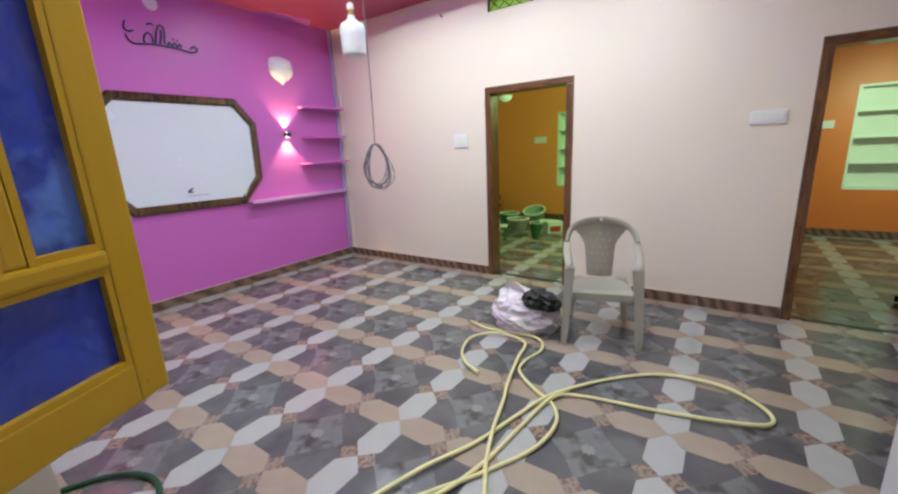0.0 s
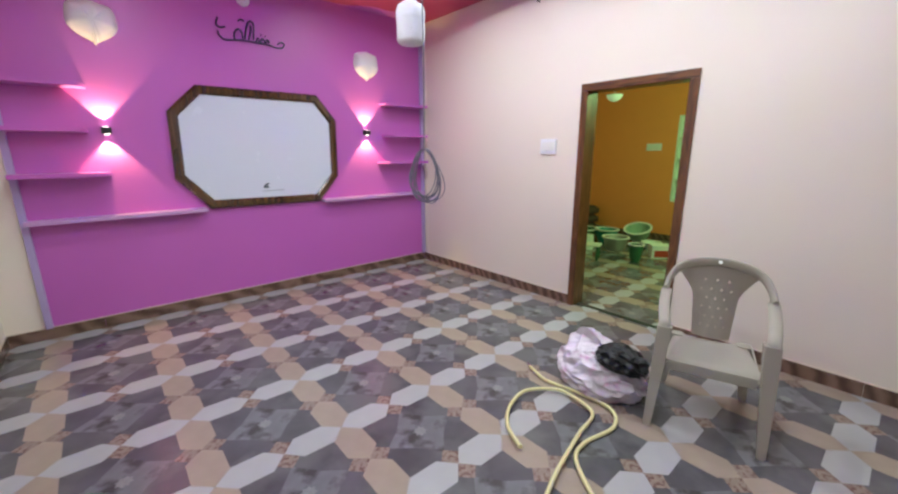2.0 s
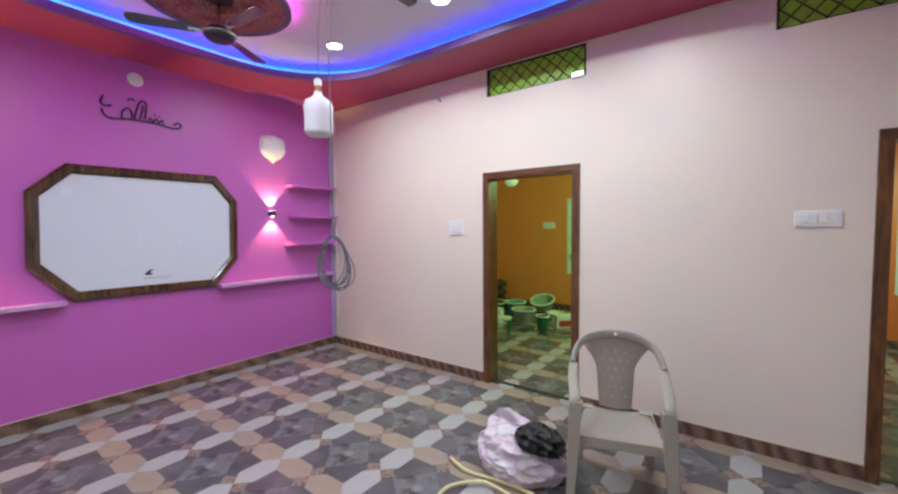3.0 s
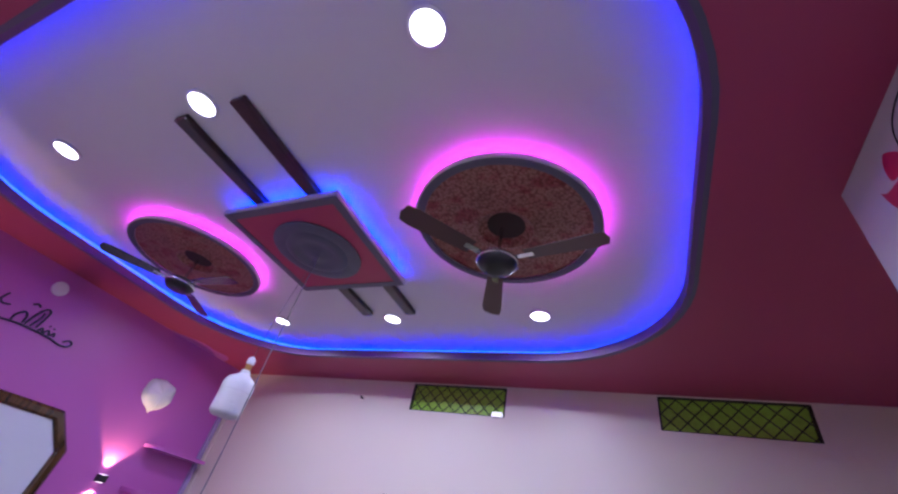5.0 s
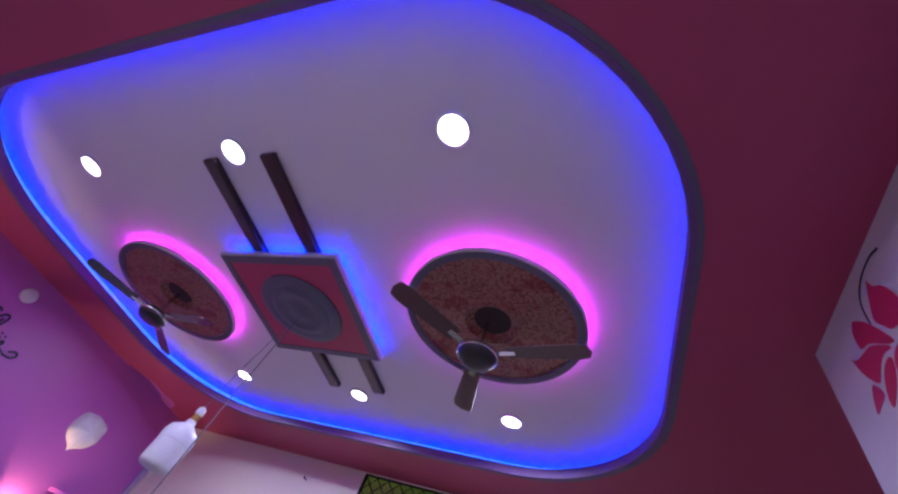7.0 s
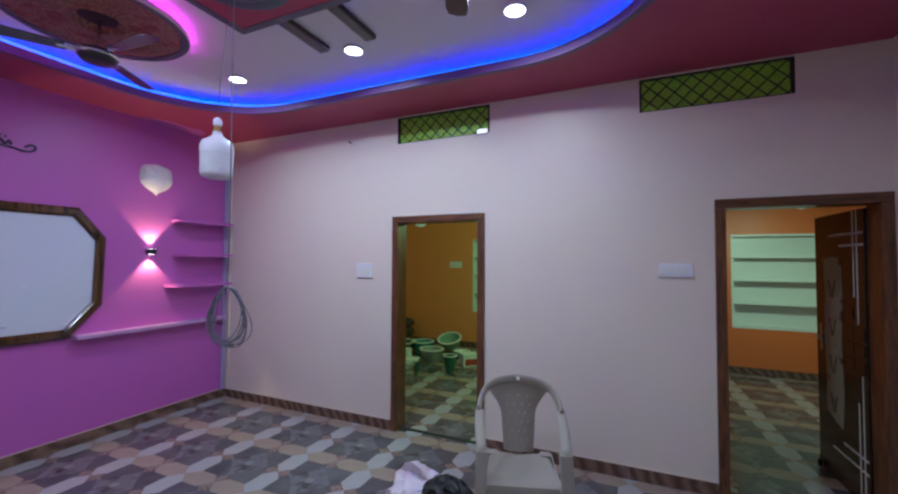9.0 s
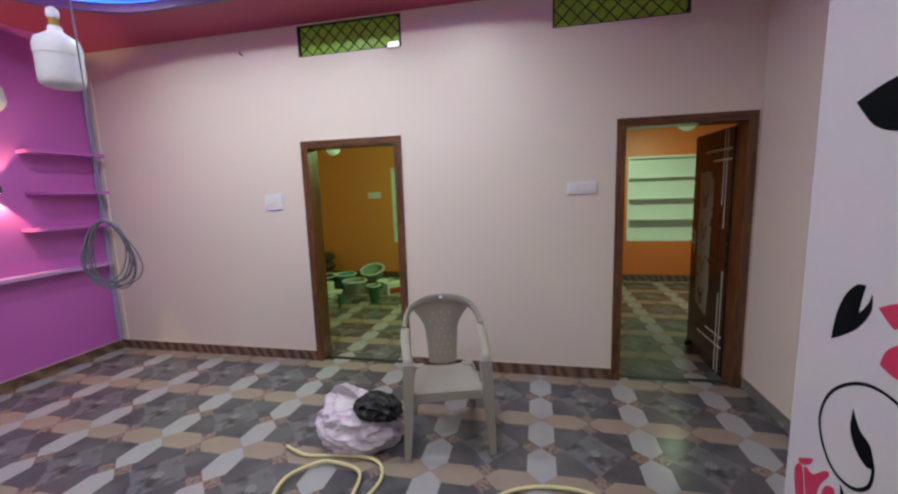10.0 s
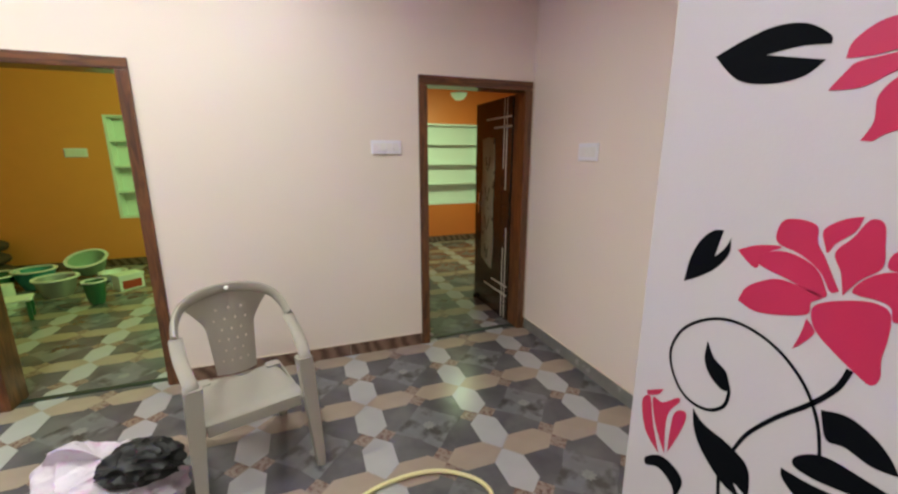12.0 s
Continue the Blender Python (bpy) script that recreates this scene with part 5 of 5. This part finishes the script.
M_tteal = mat("teal_plastic", (0.05, 0.30, 0.26, 1), 0.35)
M_twhite = mat("off_white_plastic", (0.74, 0.78, 0.72, 1), 0.4)
M_tin = mat("dull_tin", (0.35, 0.37, 0.33, 1), 0.4, metal=0.5)
M_red = mat("red_label_paint", (0.40, 0.05, 0.03, 1), 0.4)


def basin(x, y, r, h, m, label, tilt=0, z0=0.0025, cat="basin", name="basin"):
    t = thing(name, label, cat, pose(x, y, z0, tilt, 0, 0))
    part("bowl", lathe(bmesh.new(), [(r * 0.6, 0), (r * 0.78, h * 0.3), (r * 0.97, h), (r * 0.93, h), (r * 0.74, h * 0.34), (r * 0.55, 0.012)], 32), m, t, smooth=True)
    part("rim", lathe(bmesh.new(), [(r * 0.90, h * 0.985), (r * 1.06, h * 0.985), (r * 1.06, h + 0.012), (r * 0.90, h + 0.012), (r * 0.90, h * 0.985)], 32, close=False), M_twhite, t, "pale rolled rim", smooth=True)
    return t


basin(1.63, 2.58, 0.20, 0.21, M_tin, "wide tin basin with a pale rim on the floor")
basin(1.60, 3.48, 0.22, 0.20, M_tpale, "pale green plastic tub leaning on its side", 20, 0.055, "tub", "tub")
basin(2.17, 2.12, 0.105, 0.25, M_tgreen, "green plastic bucket on the floor", cat="bucket", name="bucket")
basin(1.22, 3.05, 0.20, 0.22, M_tteal, "teal plastic basin on the floor")
basin(0.85, 2.95, 0.24, 0.20, M_tgreen, "dark green plastic basin on the floor")
basin(1.98, 3.10, 0.15, 0.10, M_twhite, "shallow off-white bowl on the floor", cat="bowl", name="bowl")
cr = thing("cardboard_box", "small white box with a red front on the floor", "box", pose(2.30, 2.62, 0.003, 0, 0, 42))
part("box_body", boxes((-0.13, 0.13, -0.09, 0.09, 0, 0.16), bevel=0.004), M_twhite, cr)
part("box_lid", boxes((-0.138, 0.138, -0.098, 0.098, 0.1605, 0.195), bevel=0.005), M_twhite, cr)
part("red_print", boxes((-0.10, 0.10, -0.093, -0.0905, 0.02, 0.12)), M_red, cr, "red printed front")
for x, y, r, h, m, lab in ((1.28, 2.35, 0.085, 0.22, M_twhite, "off-white paint can on the floor"), (2.52, 3.05, 0.09, 0.14, M_tgreen, "green paint can with a pale lid on the floor")):
    c = thing("paint_can", lab, "paint can", pose(x, y, 0.0025))
    part("can", lathe(bmesh.new(), [(r, 0), (r, h), (r * 0.96, h)], 24), m, c)
    part("lid", lathe(bmesh.new(), [(r * 0.98, h + 0.001), (r * 0.98, h + 0.012), (r * 0.8, h + 0.008)], 24), M_twhite, c, "pale lid")
    part("bail_handle", tube(bmesh.new(), smooth_path([(r * 1.02 * math.cos(a), 0.02, h * 0.85 - r * 0.9 * math.sin(a) * 0.6) for a in [math.pi * i / 8 for i in range(9)]], 2), 0.002, sides=5), M_chrome, c)
st = thing("low_stool", "low green and white plastic stool among the tubs", "stool", pose(1.62, 1.80, 0.0025, 0, 0, 20))
part("stool_top", boxes((-0.16, 0.16, -0.12, 0.12, 0.20, 0.225), bevel=0.01), M_twhite, st)
for sx in (-1, 1):
    for sy in (-1, 1):
        part("leg", boxes((sx * 0.13 - 0.016, sx * 0.13 + 0.016, sy * 0.09 - 0.016, sy * 0.09 + 0.016, 0, 0.20), bevel=0.004), M_tgreen, st)
# Rounded lumps stand in for a small brown wooden stand.
sack = thing("brown_stand", "small brown stand against the far wall, shaped as rounded lumps", "sack", pose(0.46, 3.66, 0.003))
for k in range(3):
    bm = bmesh.new()
    bmesh.ops.create_icosphere(bm, subdivisions=3, radius=1)
    for v in bm.verts:
        d = v.co.copy()
        s = 1 - 0.2 * abs(noise.noise(d * 2 + Vector((k, 0, 0))))
        v.co = (math.copysign(abs(d.x) ** 0.6, d.x) * 0.21 * s, math.copysign(abs(d.y) ** 0.6, d.y) * 0.2 * s, 0.09 + 0.17 * k + max(-0.085, d.z * 0.1 * s))
    part("sack", bm, mat("stand_brown", (0.08, 0.045, 0.03, 1), 0.8), sack, smooth=True)

# ---------------------------------------------------------------- outside the entry
structure("ground", boxes((-40, 50, -60, SOUTH - 0.25, -0.35, -0.15)), mat("pale_earth", (0.30, 0.26, 0.20, 1), 0.9, scale=0.6, var=0.25), "pale bare earth outside the entry")
structure("pavement", boxes((-1, 8, SOUTH - 1.6, SOUTH - 0.25, -0.14, -0.001)), mat("grey_cement", (0.32, 0.31, 0.29, 1), 0.8), "grey cement landing outside the entry")

# ---------------------------------------------------------------- floor pattern
P, X0, Y0 = 0.655, 2.71, -2.09
M_slate = mat("grey_slate_tile", (0.155, 0.156, 0.166, 1), 0.22, var=0.45, scale=5, bump=0.02, stain_or_sheen=(0.062, 0.056, 0.056, 1), stain_or_sheen_at=(0.48, 0.62), stain_or_sheen_scale=7)
M_hexw = mat("off_white_marble_tile", (0.37, 0.365, 0.365, 1), 0.22, var=0.08, scale=7, bump=0.02)
M_tan = mat("tan_stone_tile", (0.315, 0.25, 0.20, 1), 0.22, var=0.14, scale=8, bump=0.02)
M_ornate = mat("rust_speckled_tile", (0.25, 0.19, 0.16, 1), 0.22, var=0.3, scale=30, bump=0.02, stain_or_sheen=(0.15, 0.09, 0.075, 1), stain_or_sheen_at=(0.5, 0.58), stain_or_sheen_scale=38)
M_flower = mat("pale_rosette_tile", (0.21, 0.21, 0.21, 1), 0.25, var=0.3, scale=40, bump=0.02)
floor = bpy.data.objects["floor"]
fm = mat("dark_slate_tile", (0.088, 0.082, 0.092, 1), 0.22, var=0.5, scale=4, bump=0.02, stain_or_sheen=(0.12, 0.12, 0.12, 1), stain_or_sheen_at=(0.48, 0.62), stain_or_sheen_scale=3)
floor.data.materials.clear()
floor.data.materials.append(fm)
HL, HW = P / 2, 0.086


def prism(pts, z0, z1):
    bm = bmesh.new()
    return plate(bm, pts, lambda u, v, w: (u, v, z0 + w), z1 - z0)


def mesh_of(name, bm, m):
    bmesh.ops.recalc_face_normals(bm, faces=bm.faces)
    me = bpy.data.meshes.new(name)
    bm.to_mesh(me)
    bm.free()
    me.materials.append(m)
    return me


e = 0.0015
hex_y = [(0, -HL / 2 + e), (HW, -HL / 2 + 0.078), (HW, HL / 2 - 0.078), (0, HL / 2 - e), (-HW, HL / 2 - 0.078), (-HW, -HL / 2 + 0.078)]
hex_x = [(y, x) for x, y in hex_y][::-1]
dia = [(0.125, 0), (0, 0.125), (-0.125, 0), (0, -0.125)]
star = [((0.215 if k % 2 == 0 else 0.135) * math.cos(math.pi * k / 4 + math.pi / 4 * 0), (0.215 if k % 2 == 0 else 0.135) * math.sin(math.pi * k / 4)) for k in range(8)]
rose = [((0.042 if k % 2 else 0.028) * math.cos(math.pi * k / 8), (0.042 if k % 2 else 0.028) * math.sin(math.pi * k / 8)) for k in range(16)]
SHAPES = [("hexagon_tile", hex_y, M_hexw, (0, HL / 2), 0.0012), ("hexagon_tile", hex_y, M_hexw, (0, -HL / 2), 0.0012),
          ("tan_tile", hex_x, M_tan, (HL / 2, 0), 0.0012), ("tan_tile", hex_x, M_tan, (-HL / 2, 0), 0.0012),
          ("ornate_tile", dia, M_ornate, (HL, 0), 0.0008), ("ornate_tile", dia, M_ornate, (0, HL), 0.0008),
          ("star_tile", star, M_slate, (HL, HL), 0.0004), ("rosette_tile", rose, M_flower, (HL, HL), 0.0008)]
done = {}
for name, pts, m, (dx, dy), z in SHAPES:
    key = (name, m.name, tuple(pts[0]))
    if key not in done:
        done[key] = mesh_of(name, prism(pts, -0.003, z), m)
    me = done[key]
    far = bmesh.new()
    for i in range(-6, 11):
        for j in range(-6, 11):
            x, y = X0 + P * i + dx, Y0 + P * j + dy
            if not (-0.15 < x < BX1 and (BACKY - 0.1 if x < JOG else SOUTH - 0.10) < y < BACK):
                continue
            if y > -0.1 or x > 6.45:
                if x < BX0 or (x > 6.45 and y < 0.1):
                    continue
                b2 = prism(pts, -0.003, z)
                b2.transform(Matrix.Translation((x, y, 0)))
                tmp = bpy.data.meshes.new("tmp")
                b2.to_mesh(tmp)
                b2.free()
                far.from_mesh(tmp)
                bpy.data.meshes.remove(tmp)
            else:
                o = new(name, me)
                o.parent = floor
                o.matrix_basis = Matrix.Translation((x, y, 0))
    if len(far.verts):
        o = to_object(name + "_field", far, m, floor)
        tagged(o, kind="stuff")
